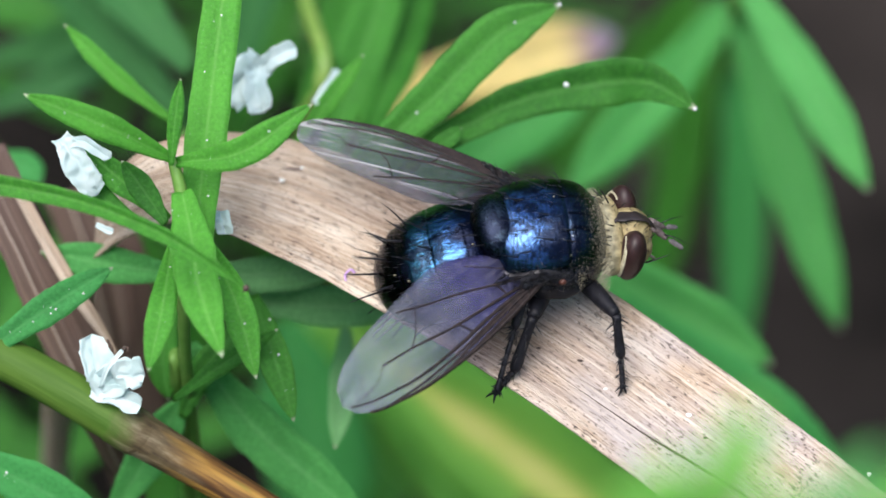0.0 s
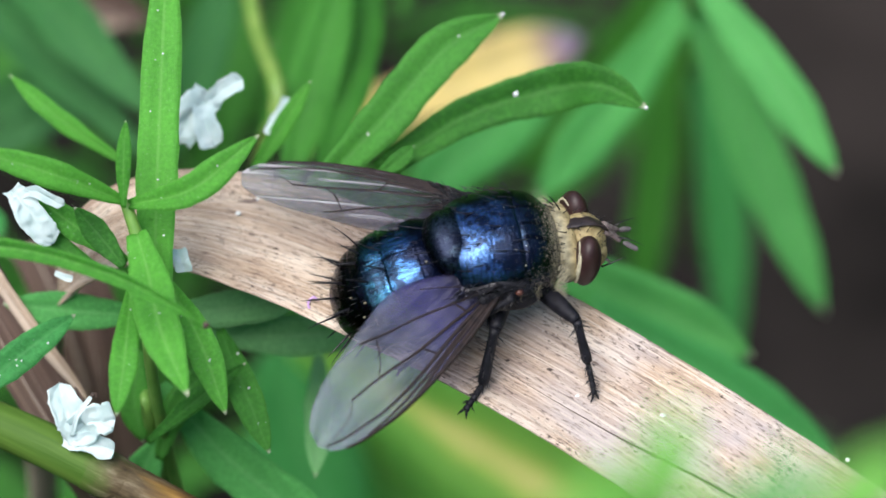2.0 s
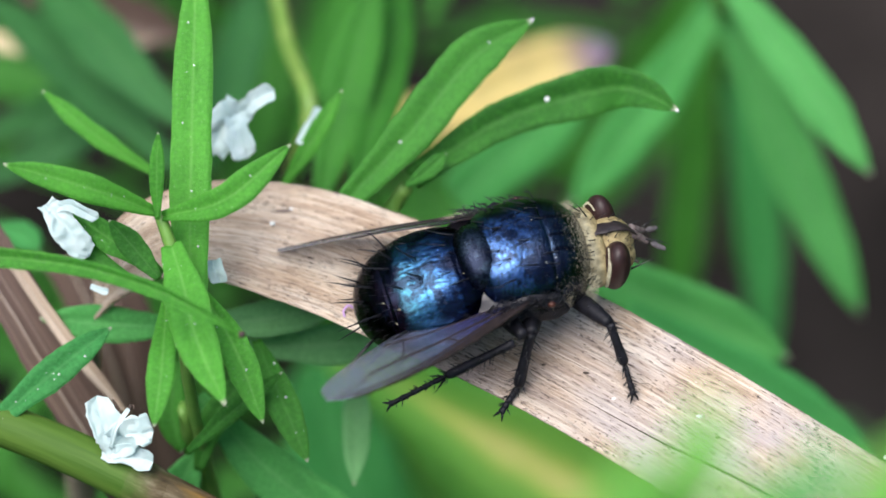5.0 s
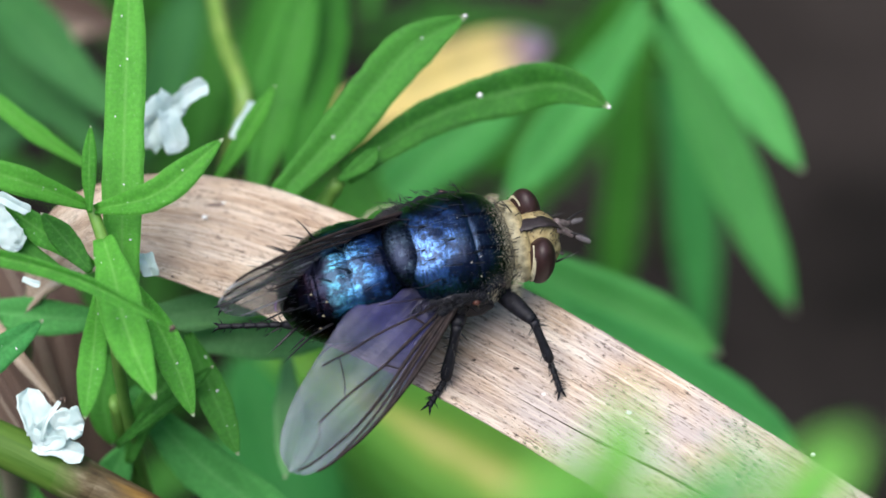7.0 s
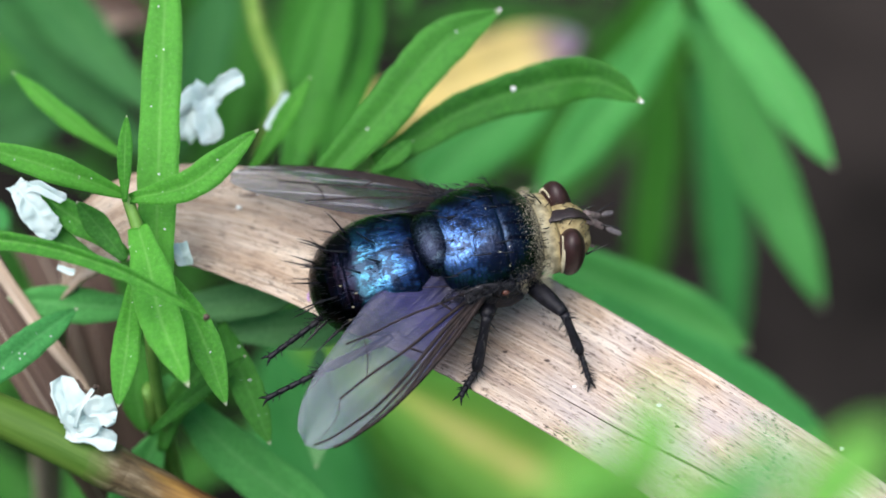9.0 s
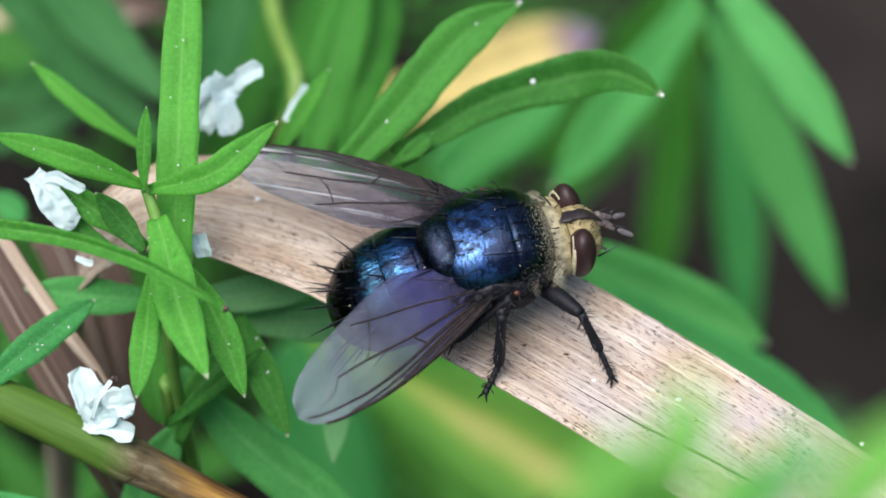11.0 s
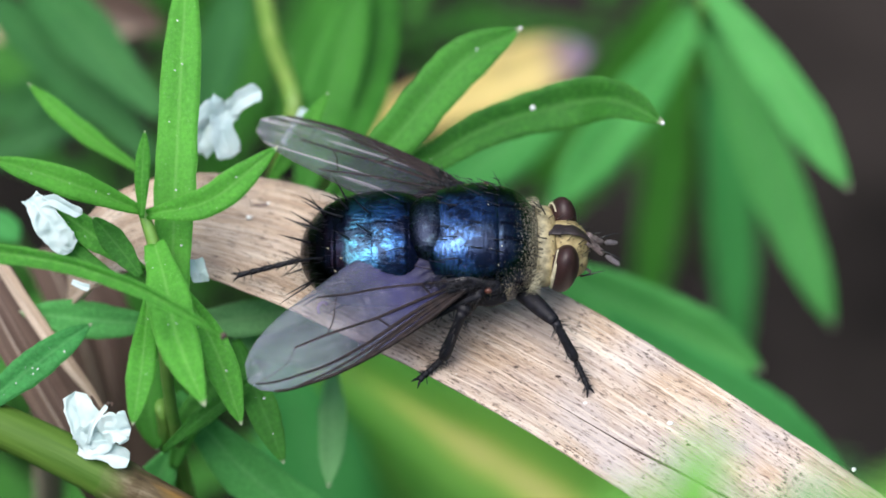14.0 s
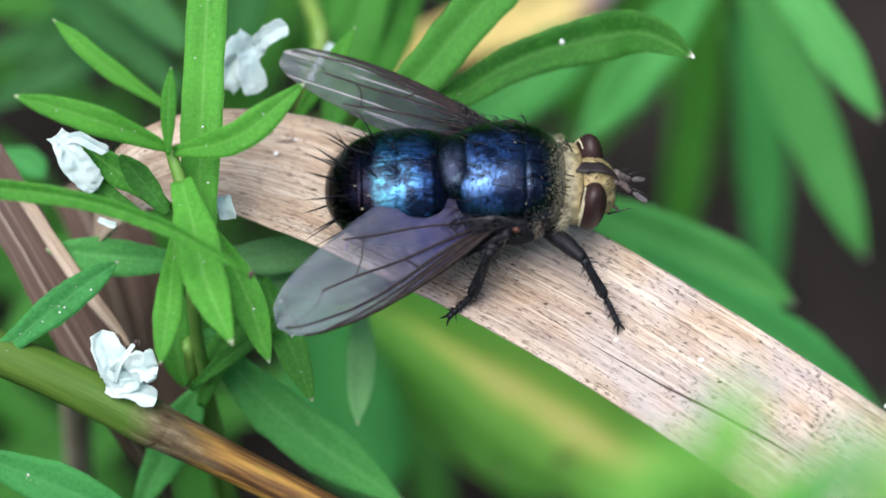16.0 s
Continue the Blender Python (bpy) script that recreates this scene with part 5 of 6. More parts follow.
    for i in range(90):
        a = math.pi * rnd.uniform(-0.15, 1.15)
        p = Vector((rnd.uniform(-0.1, 0.35), 1.62 * math.cos(a), -0.05 + 1.12 * math.sin(a)))
        spec.append((p, (-0.3 + rnd.uniform(-0.1, 0.15), 0.1 * math.cos(a), 0.2 * math.sin(a)), 0.014))
    for s in (-1, 1):
        for i in range(5):
            t = i / 4
            p = Vector((0.45 + 1.45 * t, s * (0.4 + 0.1 * t), 1.16 - 0.95 * t * t))
            spec.append((p, (0.3, -s * 0.1 + rnd.uniform(-0.12, 0.12), 0.4), 0.02))
        spec.append(((0.35, s * 0.55, 1.2), (-0.45, s * 0.35, 0.65), 0.035))
        spec.append(((0.2, s * 0.95, 1.05), (-0.5, s * 0.3, 0.4), 0.03))
        spec.append(((1.75, s * 0.95, -0.75), (0.95, -s * 0.05, 0.35), 0.045))
        spec.append(((1.7, s * 0.8, -0.9), (0.6, -s * 0.05, 0.0), 0.03))
        for i in range(12):
            spec.append(((1.2 + rnd.uniform(0, 0.7), s * rnd.uniform(0.3, 0.8), rnd.uniform(-0.7, 0.7)), (0.2, s * 0.05, 0.08), 0.016))
    bristles("head_bristles", spec, hd, label="black bristles")
    return hd


def wing_edges(s):
    """Leading and trailing edge of the wing at s from 0 at the hinge to 1 at the tip, in mm."""
    rise = 1 - (1 - min(1.0, s / 0.42)) ** 2
    lead = -0.05 - 0.4 * math.sin(math.pi * min(s, 0.8) / 0.95)
    taper = min(1.0, max(0.0, (s - 0.28) / 0.4))
    trail = 3.05 * (0.1 + 0.9 * rise) * (1 - 0.08 * taper * taper * (3 - 2 * taper))
    for edge in (0, 1):
        start = (0.66, 0.5)[edge]
        if s > start:
            u = min(1.0, (s - start) / (1 - start))
            k = 1 - math.sqrt(max(0.0, 1 - u ** 2.2))
            if edge:
                trail = trail + (1.1 - trail) * k
            else:
                lead = lead + (1.06 - lead) * k
    return lead, max(trail, lead + 0.03)


def wing_lift(s, v):
    return 0.16 * math.sin(s * 2.6) - 0.12 * v * v + 0.05 * math.sin(v * 13) * (1 - s * 0.5)


WL = 9.6


def wing_point(s, v, up=0.0):
    a, b = wing_edges(s)
    x, y = s * WL, a + (b - a) * v
    return Vector((x * 0.9938 + y * 0.1113, y * 0.9938 - x * 0.1113, wing_lift(s, v) + up))


def wing_part(side):
    bm = bmesh.new()
    ns, nv = 40, 14
    top = [[bm.verts.new(wing_point(i / ns, j / nv, 0.012)) for j in range(nv + 1)] for i in range(ns + 1)]
    bot = [[bm.verts.new(wing_point(i / ns, j / nv, -0.012)) for j in range(nv + 1)] for i in range(ns + 1)]
    for i in range(ns):
        for j in range(nv):
            bm.faces.new((top[i][j], top[i][j + 1], top[i + 1][j + 1], top[i + 1][j]))
            bm.faces.new((bot[i][j], bot[i + 1][j], bot[i + 1][j + 1], bot[i][j + 1]))
        for j in (0, nv):
            bm.faces.new((top[i][j], top[i + 1][j], bot[i + 1][j], bot[i][j]))
    w = part("wing", bm, M_WING if side < 0 else M_WING_BROWN, fly, "clear smoky wing with a painted violet sky sheen and brown veins" if side < 0 else "clear brownish wing with pale streaks and brown veins")
    w.location = mm(HINGE[side])
    lines = {
        "costa": ([(0.0, 0.03), (0.25, 0.0), (0.5, 0.0), (0.75, 0.0), (0.93, 0.0)], 0.05),
        "subcosta": ([(0.0, 0.07), (0.2, 0.05), (0.38, 0.03), (0.46, 0.0)], 0.03),
        "first_vein": ([(0.0, 0.12), (0.25, 0.09), (0.45, 0.06), (0.6, 0.0)], 0.04),
        "second_vein": ([(0.06, 0.15), (0.3, 0.12), (0.55, 0.08), (0.75, 0.05), (0.87, 0.0)], 0.034),
        "third_vein": ([(0.06, 0.18), (0.3, 0.17), (0.5, 0.15), (0.71, 0.15), (0.9, 0.2), (0.975, 0.26)], 0.042),
        "fourth_vein": ([(0.05, 0.25), (0.2, 0.26), (0.41, 0.32), (0.63, 0.47), (0.77, 0.54)], 0.034),
        "fourth_vein_bend": ([(0.77, 0.54), (0.795, 0.47), (0.83, 0.4), (0.95, 0.32)], 0.016),
        "fifth_vein": ([(0.05, 0.34), (0.25, 0.5), (0.45, 0.7), (0.59, 0.9)], 0.026),
        "anal_vein": ([(0.03, 0.5), (0.16, 0.72), (0.26, 0.86)], 0.012),
        "small_cross_vein": ([(0.4, 0.155), (0.415, 0.24), (0.43, 0.33)], 0.024),
        "large_cross_vein": ([(0.63, 0.48), (0.575, 0.6), (0.52, 0.79)], 0.018),
        "basal_cross_vein": ([(0.2, 0.26), (0.205, 0.36), (0.21, 0.46)], 0.022),
    }
    for name, (pts, r) in lines.items():
        bm = bmesh.new()
        path = smooth_path([(s, v, 0) for s, v in pts], 8)
        tube(bm, [wing_point(min(max(p.x, 0), 1), min(max(p.y, 0), 1)) for p in path], [r * (2.3 - 1.4 * p.x) for p in path], 6, flat=0.8)
        part(name, bm, M_VEIN, w)
    bm = bmesh.new()
    hairy = random.Random(3)
    for i in range(34):
        s, v = 0.01 + 0.006 * i, hairy.uniform(0.02, 0.5 - 0.012 * i)
        tube(bm, [wing_point(s, v, 0.04), wing_point(s + 0.025, v + hairy.uniform(-0.06, 0.04), 0.2), wing_point(s + 0.055, v + hairy.uniform(-0.1, 0.06), hairy.uniform(0.16, 0.36))], [0.025, 0.018, 0.004], 4)
    part("wing_bristles", bm, M_BRISTLE, w)
    bm = bmesh.new()
    for s, v, rad in ((0.02, 0.3, 0.44), (0.07, 0.55, 0.36), (0.06, 0.16, 0.3), (0.11, 0.24, 0.24)):
        bmesh.ops.create_uvsphere(bm, u_segments=12, v_segments=8, radius=1, matrix=Matrix.LocRotScale(wing_point(s, v), None, (rad * 1.3, rad, rad * 0.5)))
    part("wing_base", bm, M_LEG, w, "dark leathery wing root")
    rnd = random.Random(17)
    bm = bmesh.new()
    for i in range(11):
        v0, v1 = 0.22 + 0.055 * i, 0.18 + 0.072 * i + rnd.uniform(-0.03, 0.03)
        s1 = rnd.uniform(0.12, 0.32)
        path = [wing_point(0.01 + (s1 - 0.01) * q, v0 + (v1 - v0) * q + 0.02 * math.sin(4 * q + i), 0.03) for q in (0, 0.25, 0.5, 0.75, 1)]
        r0 = rnd.uniform(0.012, 0.03)
        tube(bm, path, [r0, r0, r0 * 0.8, r0 * 0.5, 0.008], 5, flat=0.6)
    part("root_folds", bm, M_VEIN, w, "dark pleats at the wing root")
    return w


def leg_part(name, hip, knee, ankle, foot, thick, label):
    """A jointed leg in its own space, its hip at the origin; returns the leg and the parts below the knee."""
    hip = Vector(hip)
    k, a, f = (Vector(q) - hip for q in (knee, ankle, foot))
    rnd = random.Random(int(thick * 1000) + len(name))
    bm = bmesh.new()
    tube(bm, smooth_path([(0, 0, 0), k * 0.3, k * 0.7, k], 4), [thick * q for q in (0.9, 1.1, 1.25, 1.3, 1.3, 1.25, 1.2, 1.15, 1.1, 1.0, 0.95, 0.85, 0.7)], 10)
    lg = part(name, bm, M_LEG, fly, label)
    lg.location = mm(hip)
    low = []
    bm = bmesh.new()
    tube(bm, smooth_path([k, k.lerp(a, 0.35), k.lerp(a, 0.75), a], 4), [thick * q for q in (0.62, 0.64, 0.6, 0.58, 0.58, 0.6, 0.62, 0.66, 0.7, 0.72, 0.72, 0.68, 0.5)], 9)
    low.append(part("tibia", bm, M_LEG, lg))
    for i in range(5):
        p, q = a.lerp(f, i / 5), a.lerp(f, (i + 1.04) / 5)
        bm = bmesh.new()
        tube(bm, [p, p.lerp(q, 0.3), p.lerp(q, 0.85), q], [thick * 0.34, thick * 0.36, thick * 0.44, thick * 0.38], 8)
        low.append(part("tarsal_segment", bm, M_LEG, lg))
    bm = bmesh.new()
    d = (f - a).normalized()
    s = d.cross(Vector((0, 0, 1))).normalized()
    for sg in (-1, 1):
        tube(bm, [f - d * 0.1, f + d * 0.12 + s * sg * 0.12, f + d * 0.24 + s * sg * 0.2 - Vector((0, 0, 0.1))], [0.06, 0.05, 0.012], 5)
    low.append(part("claws", bm, M_LEG, lg, "paired black claws"))
    up, down = [], []
    for dest, p, q, nn, ln in ((up, k * 0.25, k, 20, 0.4), (down, k, a, 26, 0.5), (down, a, f, 22, 0.24)):
        for i in range(nn):
            t = rnd.random()
            d = (q - p).normalized()
            w = Vector((rnd.uniform(-1, 1), rnd.uniform(-1, 1), rnd.uniform(-1, 1)))
            w = (w - d * w.dot(d)).normalized()
            dest.append((p.lerp(q, t) + w * thick * 0.45, (w * 0.8 + d * 0.55) * ln * rnd.uniform(0.5, 1.1), 0.026))
    for i in range(8):
        w = Vector((rnd.uniform(-1, 1), rnd.uniform(-1, 1), rnd.uniform(-1, 1)))
        d = (f - a).normalized()
        down.append((a, (w * 0.4 + d * 0.4), 0.034))
    bristles("leg_bristles", up, lg, label="black spines")
    low.append(bristles("shin_bristles", down, lg, label="black spines"))
    return lg, low


fly_body()
abdomen = abdomen_part()
head = head_part()
wing_near, wing_far = wing_part(-1), wing_part(1)
LEGS = {
    "fore_near": ((1.75, -1.0, 1.75), (2.95, -3.3, 2.25), (3.85, -4.0, 0.9), (4.4, -4.75, 0.12), 0.29, "black bristly foreleg"),
    "mid_near": ((0.4, -1.2, 1.6), (-0.25, -2.9, 2.75), (-0.75, -3.7, 0.6), (-1.6, -4.4, 0.12), 0.33, "black bristly middle leg"),
    "hind_near": ((-0.9, -1.1, 1.5), (-3.4, -2.0, 1.9), (-6.2, -2.2, 1.25), (-8.6, -2.4, 0.7), 0.275, "black bristly hind leg"),
    "fore_far": ((1.75, 1.0, 1.75), (2.6, 2.2, 2.3), (3.2, 2.1, 0.9), (3.5, 2.0, 0.12), 0.27, "black bristly foreleg"),
    "mid_far": ((0.4, 1.2, 1.6), (0.0, 2.6, 2.3), (-0.5, 2.5, 0.6), (-0.9, 2.3, 0.12), 0.27, "black bristly middle leg"),
    "hind_far": ((-0.9, 1.1, 1.5), (-3.4, 1.6, 1.9), (-6.2, 1.3, 1.25), (-8.6, 1.0, 0.7), 0.275, "black bristly hind leg"),
}
KIND = {"fore": "foreleg", "mid": "middle_leg", "hind": "hind_leg"}
legs, shins = {}, {}
for key, v in LEGS.items():
    legs[key], shins[key] = leg_part(KIND[key.split("_")[0]], *v)


def wing_pose(side, spread, lift, twist):
    """Span pointing backwards, spread and lift degrees out and up, the blade twisted about its span."""
    sp, el, tw = (radians(a) for a in (spread, lift, twist))
    s = Vector((-math.cos(el) * math.cos(sp), side * math.cos(el) * math.sin(sp), math.sin(el)))
    n = (Vector((0, 0, 1)) - s * s.z).normalized()
    c = n.cross(s) * side
    c = c * math.cos(tw) - n * math.sin(tw)
    m = Matrix((s, c, s.cross(c))).transposed().to_4x4()
    m.translation = mm(HINGE[side])
    return m


def leg_pose(key, foot, lift=1.0):
    """Bends a leg at hip and knee so that its foot meets a place in the fly's space: the leg's pose, and that of its shin in the leg."""
    hip, knee, _, rest = (Vector(q) for q in LEGS[key][:4])
    k, s = knee - hip, rest - knee
    to = Vector(foot) - hip
    reach = min(to.length, (k.length + s.length) * 0.995)
    to = to.normalized() * reach
    along = (k.length ** 2 - s.length ** 2 + reach ** 2) / (2 * reach)
    out = math.sqrt(max(0.0, k.length ** 2 - along ** 2))
    pole = Vector((0.4 if key == "fore_near" else 0.0, -0.6 if "near" in key else 0.3, lift))
    d = to.normalized()
    pole = (pole - d * pole.dot(d)).normalized()
    kn = d * along + pole * out
    r = k.rotation_difference(kn)
    leg = r.to_matrix().to_4x4()
    leg.translation = mm(hip)
    turn = s.rotation_difference(r.inverted() @ (to - kn)).to_matrix().to_4x4()
    return leg, Matrix.Translation(k * MM) @ turn @ Matrix.Translation(-k * MM)


def walk_leg(key, rows):
    """rows: seconds and the foot in the fly's space; a hind leg keeps its knee low, under the wing."""
    lift = 0.3 if "hind" in key else 1.0
    walk(legs[key], [(t, leg_pose(key, p, lift)[0]) for t, p in rows])
    for ob in shins[key]:
        walk(ob, [(t, leg_pose(key, p, lift)[1]) for t, p in rows])


# seconds; place of the fly; its turn, nod and roll in degrees
FLY_ROWS = [
    (0, 1.02, 0.58, 0.01, 12.7, 0.7, -3.2),
    (0.5, 0.93, 0.51, 0.01, 12.7, 0.8, -3.3),
    (1, 0.84, 0.54, 0.01, 12.6, 1.3, -3.1),
    (1.5, 0.82, 0.52, 0.01, 12.8, 1.5, -3.2),
    (2, 0.77, 0.60, 0.01, 12.7, 1.5, -2.7),
    (2.5, 0.72, 0.57, 0.01, 12.2, 1.6, -2.3),
    (3, 0.73, 0.52, 0.01, 12.3, 1.0, -2.1),
    (3.5, 0.60, 0.62, 0.01, 12.0, 1.3, -1.2),
    (3.7, 0.62, 0.71, 0.01, 11.4, 1.0, 0.0),
    (5.8, 0.53, 0.45, 0.01, 17.5, -0.6, 2.6),
    (6, 0.49, 0.56, 0.01, 17.1, -1.2, 3.9),
    (6.5, 0.39, 0.73, 0.01, 16.0, -1.0, 5.3),
    (7, 0.38, 0.83, 0.01, 15.6, -1.1, 6.1),
    (7.5, 0.31, 0.83, 0.00, 15.4, -1.0, 6.5),
    (8, 0.32, 0.80, 0.00, 14.9, -1.1, 6.4),
    (8.5, 0.28, 0.75, 0.00, 15.5, -1.3, 5.8),
    (8.7, 0.42, 0.74, -0.00, 15.4, -2.1, 4.4),
    (10.8, 0.10, 0.12, -0.00, 15.8, -3.2, 1.0),
    (11, 0.18, 0.03, -0.01, 16.1, -3.7, -0.7),
    (11.5, 0.06, -0.07, -0.01, 16.9, -4.1, -1.5),
    (12, -0.01, -0.16, -0.00, 16.2, -4.8, -1.3),
    (12.5, -0.23, -0.25, -0.00, 16.7, -4.7, -0.9),
    (13, -0.81, 0.50, -0.01, 7.4, -2.2, -0.5),
    (13.5, -0.54, 1.87, -0.01, 1.5, 0.6, -0.2),
    (14, -0.58, 1.68, -0.01, 2.4, 0.9, -0.3),
    (14.5, -0.63, 1.68, -0.01, 2.6, 1.2, -0.2),
    (15, -0.64, 1.62, -0.01, 2.7, 1.4, -0.1),
    (15.5, -0.68, 1.66, -0.01, 2.7, 1.5, -0.1),
    (16, -0.71, 1.57, -0.01, 3.3, 1.6, -0.3),
]
# seconds; spread, lift and twist of the near wing, then of the far wing
WING_ROWS = [
    (0, 27.5, -8.2, -17, 28.0, -4.4, -14),
    (0.5, 22.9, -10.3, -17, 15.6, 5.8, -14),
    (1, 23.9, -12.9, -17, 16.3, 6.0, -14),
    (1.5, 29.8, -11.6, -17, 27.7, -8.7, -14),
    (2, 30.9, -9.2, -17, 25.0, -7.7, -14),
    (2.5, 32.4, -5.5, -17, 22.8, -3.5, -14),
    (3, 24.6, -10.4, -17, 21.2, -9.0, -14),
    (3.5, 24.4, -2.2, -17, 19.1, -11.8, -14),
    (5.8, 14, 9, 54, 15.6, -26.2, -68),
    (6, 12, 12, 54, 12.9, -25.2, -68),
    (6.07, 12, 12, 54, -2, -8, 0),
    (6.13, 20, 5, 20, -16, 8, 75),
    (6.2, 31, -4.8, -17, -16, 8, 75),
    (6.5, 31.4, -4.8, -17, -16, 8, 75),
    (7, 32.3, -4.5, -17, -16, 8, 75),
    (7.1, 32, -4.4, -17, 3, 2, 6),
    (7.2, 31.8, -4.4, -17, 27, -13, -33),
    (7.5, 31.5, -4.3, -17, 28.2, -13.3, -35),
    (8, 32.0, -3.8, -17, 28.0, -12.1, -35),
    (8.5, 33.4, 0.8, -17, 30.4, -12.9, -35),
    (8.7, 30.7, -3.3, -17, 28.8, -10.8, -35),
    (10.8, 23.9, -0.9, -17, 30.7, -11.2, -14),
    (11, 22.8, 2.6, -17, 29.9, 0.3, -14),
    (11.5, 26.8, -3.9, -17, 34.1, -6.9, -14),
    (12, 25.3, 8.6, -17, 30.3, -3.8, -14),
    (12.5, 26.0, 5.5, -17, 30.6, -11.9, -14),
    (13, 29.8, -0.7, -17, 37.4, -17.9, -20),
    (13.5, 30.6, 0.9, -17, 26.6, -9.4, -20),
    (14, 25.9, -3.8, -17, 29.4, -9.8, -20),
    (14.5, 28.0, -2.0, -17, 28.5, -8.4, -20),
    (15, 27.0, -3.1, -17, 28.7, -9.4, -20),
    (15.5, 27.9, -3.3, -17, 30.0, -11.8, -20),
    (16, 26.3, -4.2, -17, 30.5, -8.8, -20),
]
# seconds; where the near fore foot and the near middle foot stand
FOOT_ROWS = [
    (0, 5.01, -3.76, 0.16, -4.59),
    (0.5, 5.01, -3.76, 0.16, -4.59),
    (1, 5.01, -3.76, 0.16, -4.59),
    (1.5, 5.01, -3.76, 0.16, -4.59),
    (2, 5.01, -3.76, 0.16, -4.59),
    (2.5, 5.01, -3.76, 0.16, -4.59),
    (3, 5.01, -3.76, 0.16, -4.59),
    (3.5, 5.01, -3.76, 0.16, -4.59),
    (3.7, 5.01, -3.76, 0.16, -4.59),
    (5.8, 5.00, -3.73, 0.02, -4.42),
    (6, 5.00, -3.73, 0.02, -4.42),
    (6.5, 5.00, -3.73, 0.02, -4.42),
    (7, 5.00, -3.73, 0.02, -4.42),
    (7.5, 5.00, -3.73, 0.02, -4.42),
    (8, 5.00, -3.73, 0.02, -4.42),
    (8.5, 5.00, -3.73, 0.02, -4.42),
    (8.7, 5.00, -3.73, 0.02, -4.42),
    (10.8, 5.08, -3.79, 0.24, -4.56),
    (11, 5.08, -3.79, 0.24, -4.56),
    (11.5, 5.08, -3.79, 0.24, -4.56),
    (12, 5.08, -3.79, 0.24, -4.56),
    (12.5, 5.08, -3.79, 0.24, -4.56),
    (13, 4.24, -2.91, 0.27, -3.89),
    (13.5, 4.24, -2.91, -2.19, -2.73),
    (14, 4.24, -2.91, -2.19, -2.73),
    (14.5, 4.24, -2.91, -2.19, -2.73),
    (15, 4.24, -2.91, -2.19, -2.73),
    (15.5, 4.24, -2.91, -2.19, -2.73),
    (16, 4.24, -2.91, -2.19, -2.73),
]
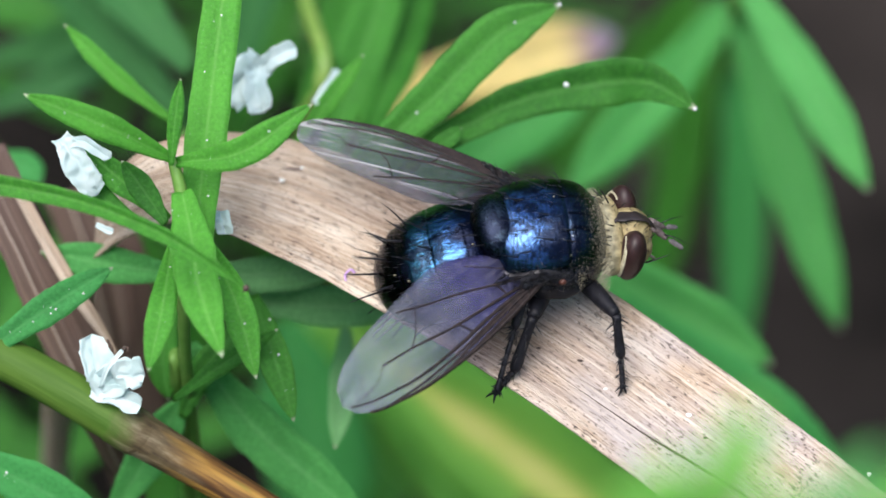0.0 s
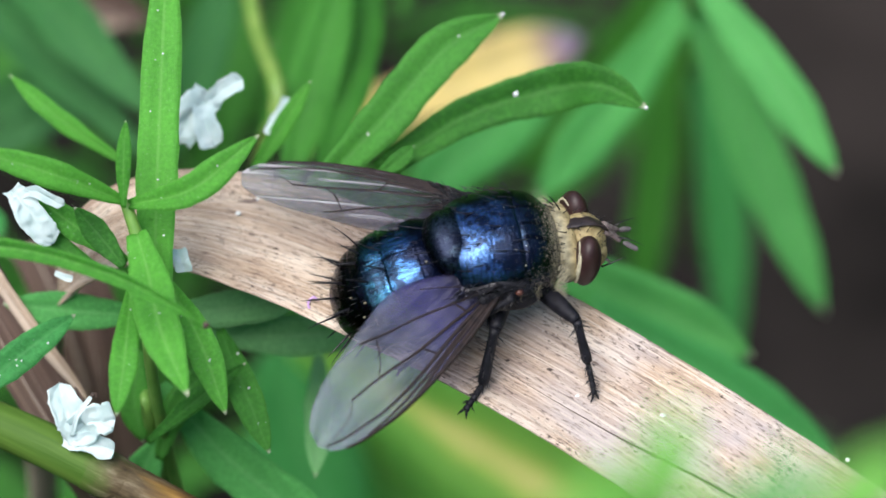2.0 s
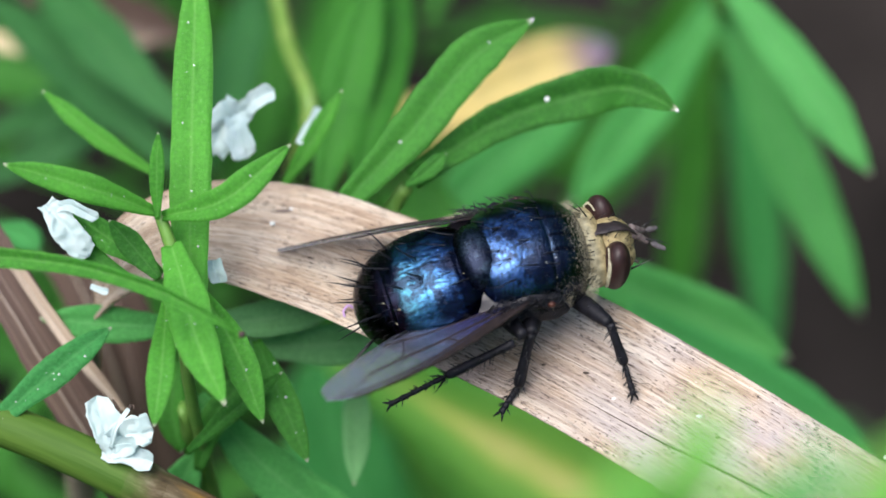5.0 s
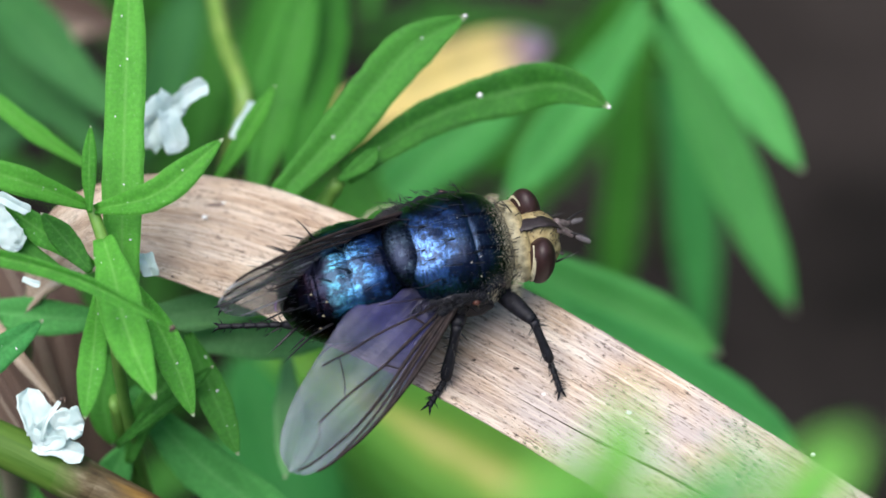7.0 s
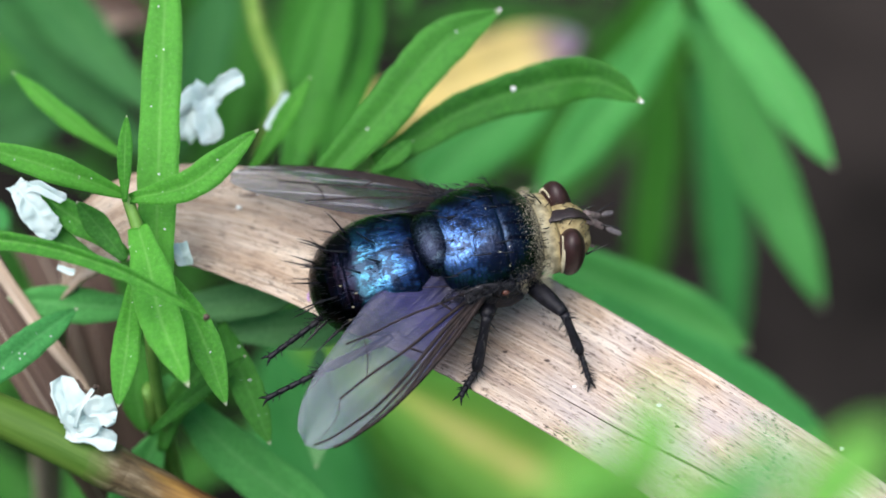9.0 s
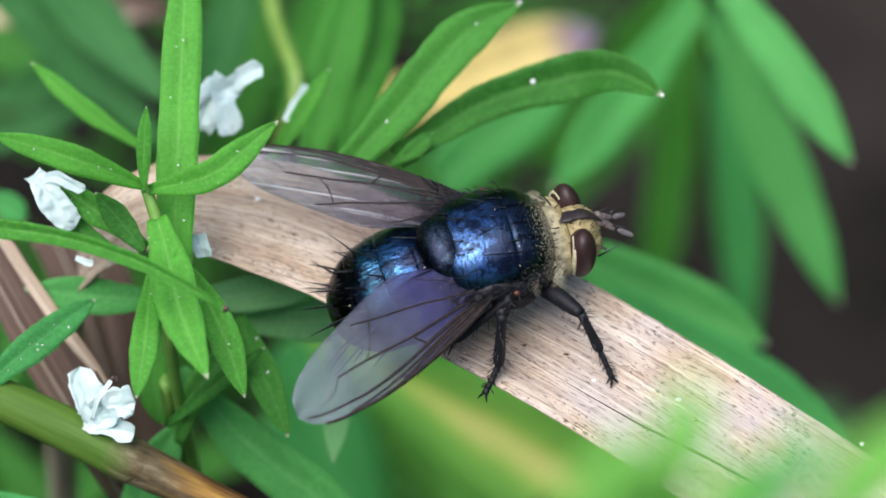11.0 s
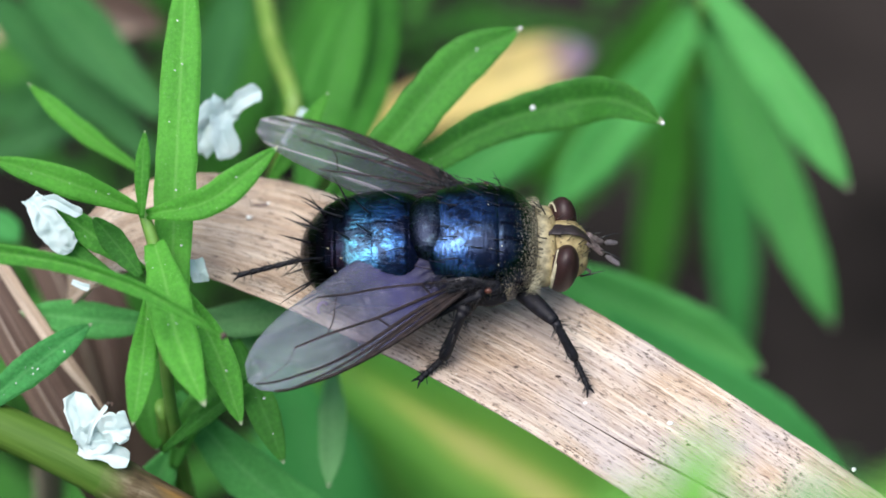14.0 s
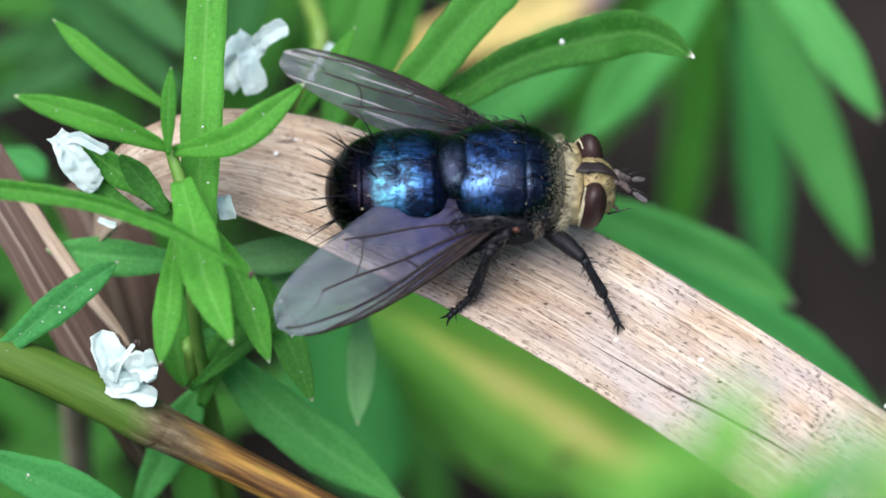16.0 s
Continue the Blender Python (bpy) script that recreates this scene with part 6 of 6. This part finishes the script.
# seconds; where the near and the far hind foot are held, in the fly's space
HIND_ROWS = [
    (0, -1.89, -4.88, 0.10, -3.20, 1.90, 0.20),
    (0.5, -3.90, -2.90, 0.20, -3.20, 1.90, 0.20),
    (1, -3.90, -2.90, 0.20, -3.20, 1.90, 0.20),
    (1.5, -6.90, -1.78, 0.60, -3.20, 1.90, 0.20),
    (2, -3.90, -2.90, 0.20, -3.20, 1.90, 0.20),
    (2.5, -3.90, -2.90, 0.20, -3.20, 1.90, 0.20),
    (3, -3.90, -2.90, 0.20, -3.20, 1.90, 0.20),
    (3.5, -4.83, -4.03, 0.30, -3.20, 1.90, 0.20),
    (3.7, -3.90, -2.90, 0.20, -3.20, 1.90, 0.20),
    (5.8, -7.38, -2.08, 1.20, -3.20, 1.90, 0.20),
    (6, -7.94, -1.50, 1.20, -3.20, 1.90, 0.20),
    (6.5, -8.18, 1.17, 1.00, -3.20, 1.90, 0.20),
    (7, -8.60, 0.34, 0.80, -8.35, 0.94, 1.15),
    (7.5, -9.21, -1.94, 0.50, -9.1, -1.75, 0.7),
    (8, -9.09, -1.93, 0.50, -9.0, -1.74, 0.7),
    (8.5, -8.99, -2.25, 0.50, -8.9, -2.05, 0.7),
    (8.7, -9.26, -2.48, 0.50, -9.15, -2.28, 0.7),
    (10.8, -3.90, -2.90, 0.20, -7.29, 2.92, 1.40),
    (11, -3.90, -2.90, 0.20, -3.20, 1.90, 0.20),
    (11.5, -3.90, -2.90, 0.20, -3.20, 1.90, 0.20),
    (12, -3.90, -2.90, 0.20, -3.20, 1.90, 0.20),
    (12.5, -4.54, -3.66, 0.30, -3.20, 1.90, 0.20),
    (13, -3.90, -2.90, 0.20, -3.20, 1.90, 0.20),
    (13.5, -3.90, -2.90, 0.20, -3.20, 1.90, 0.20),
    (14, -3.90, -2.90, 0.20, -8.72, -0.13, 0.90),
    (14.5, -9.46, -1.53, 0.60, -9.21, -0.93, 0.95),
    (15, -8.50, -1.16, 0.60, -8.25, -0.56, 0.95),
    (15.5, -3.90, -2.90, 0.20, -3.20, 1.90, 0.20),
    (16, -3.90, -2.90, 0.20, -3.20, 1.90, 0.20),
]
# seconds; nod of the abdomen in degrees
ABDOMEN_ROWS = [
    (0, -20, 0),
    (3.7, -20, 0),
    (5.8, 0, 0),
    (8.7, 0, 0),
    (10.8, -14, 0),
    (12.5, -14, 0),
    (13, -10, 0),
    (13.5, -4, 0),
    (16, 0, 0),
]


def fly_pose(t):
    for (t0, *a), (t1, *b) in zip(FLY_ROWS, FLY_ROWS[1:]):
        if t0 <= t <= t1:
            k = (t - t0) / (t1 - t0)
            x, y, z, yaw, nod, roll = (p + (q - p) * k for p, q in zip(a, b))
            return pose(x * MM, y * MM, z * MM, roll, nod, yaw)


def motions():
    walk(reed, [(t, pose(x * MM, y * MM, 0)) for t, x, y in ((0, 0, 0), (12.5, 0, 0), (13.5, -0.25, 0.3), (16, -0.25, 0.3))])
    walk(fly, [(r[0], fly_pose(r[0])) for r in FLY_ROWS])
    walk(wing_near, [(t, wing_pose(-1, a, b, c)) for t, a, b, c, _, _, _ in WING_ROWS])
    walk(wing_far, [(t, wing_pose(1, a, b, c)) for t, _, _, _, a, b, c in WING_ROWS])
    for key, i in (("fore_near", 0), ("mid_near", 1)):
        walk_leg(key, [(r[0], (fly_pose(r[0]).inverted() @ mm((r[1 + 2 * i], r[2 + 2 * i], 0.1))) / MM) for r in FOOT_ROWS])
    walk_leg("hind_near", [(r[0], r[1:4]) for r in HIND_ROWS])
    walk_leg("hind_far", [(r[0], r[4:7]) for r in HIND_ROWS])
    walk(abdomen, [(t, pose(ABD[0] * MM, ABD[1] * MM, ABD[2] * MM, 0, nod, turn)) for t, nod, turn in ABDOMEN_ROWS])


motions()
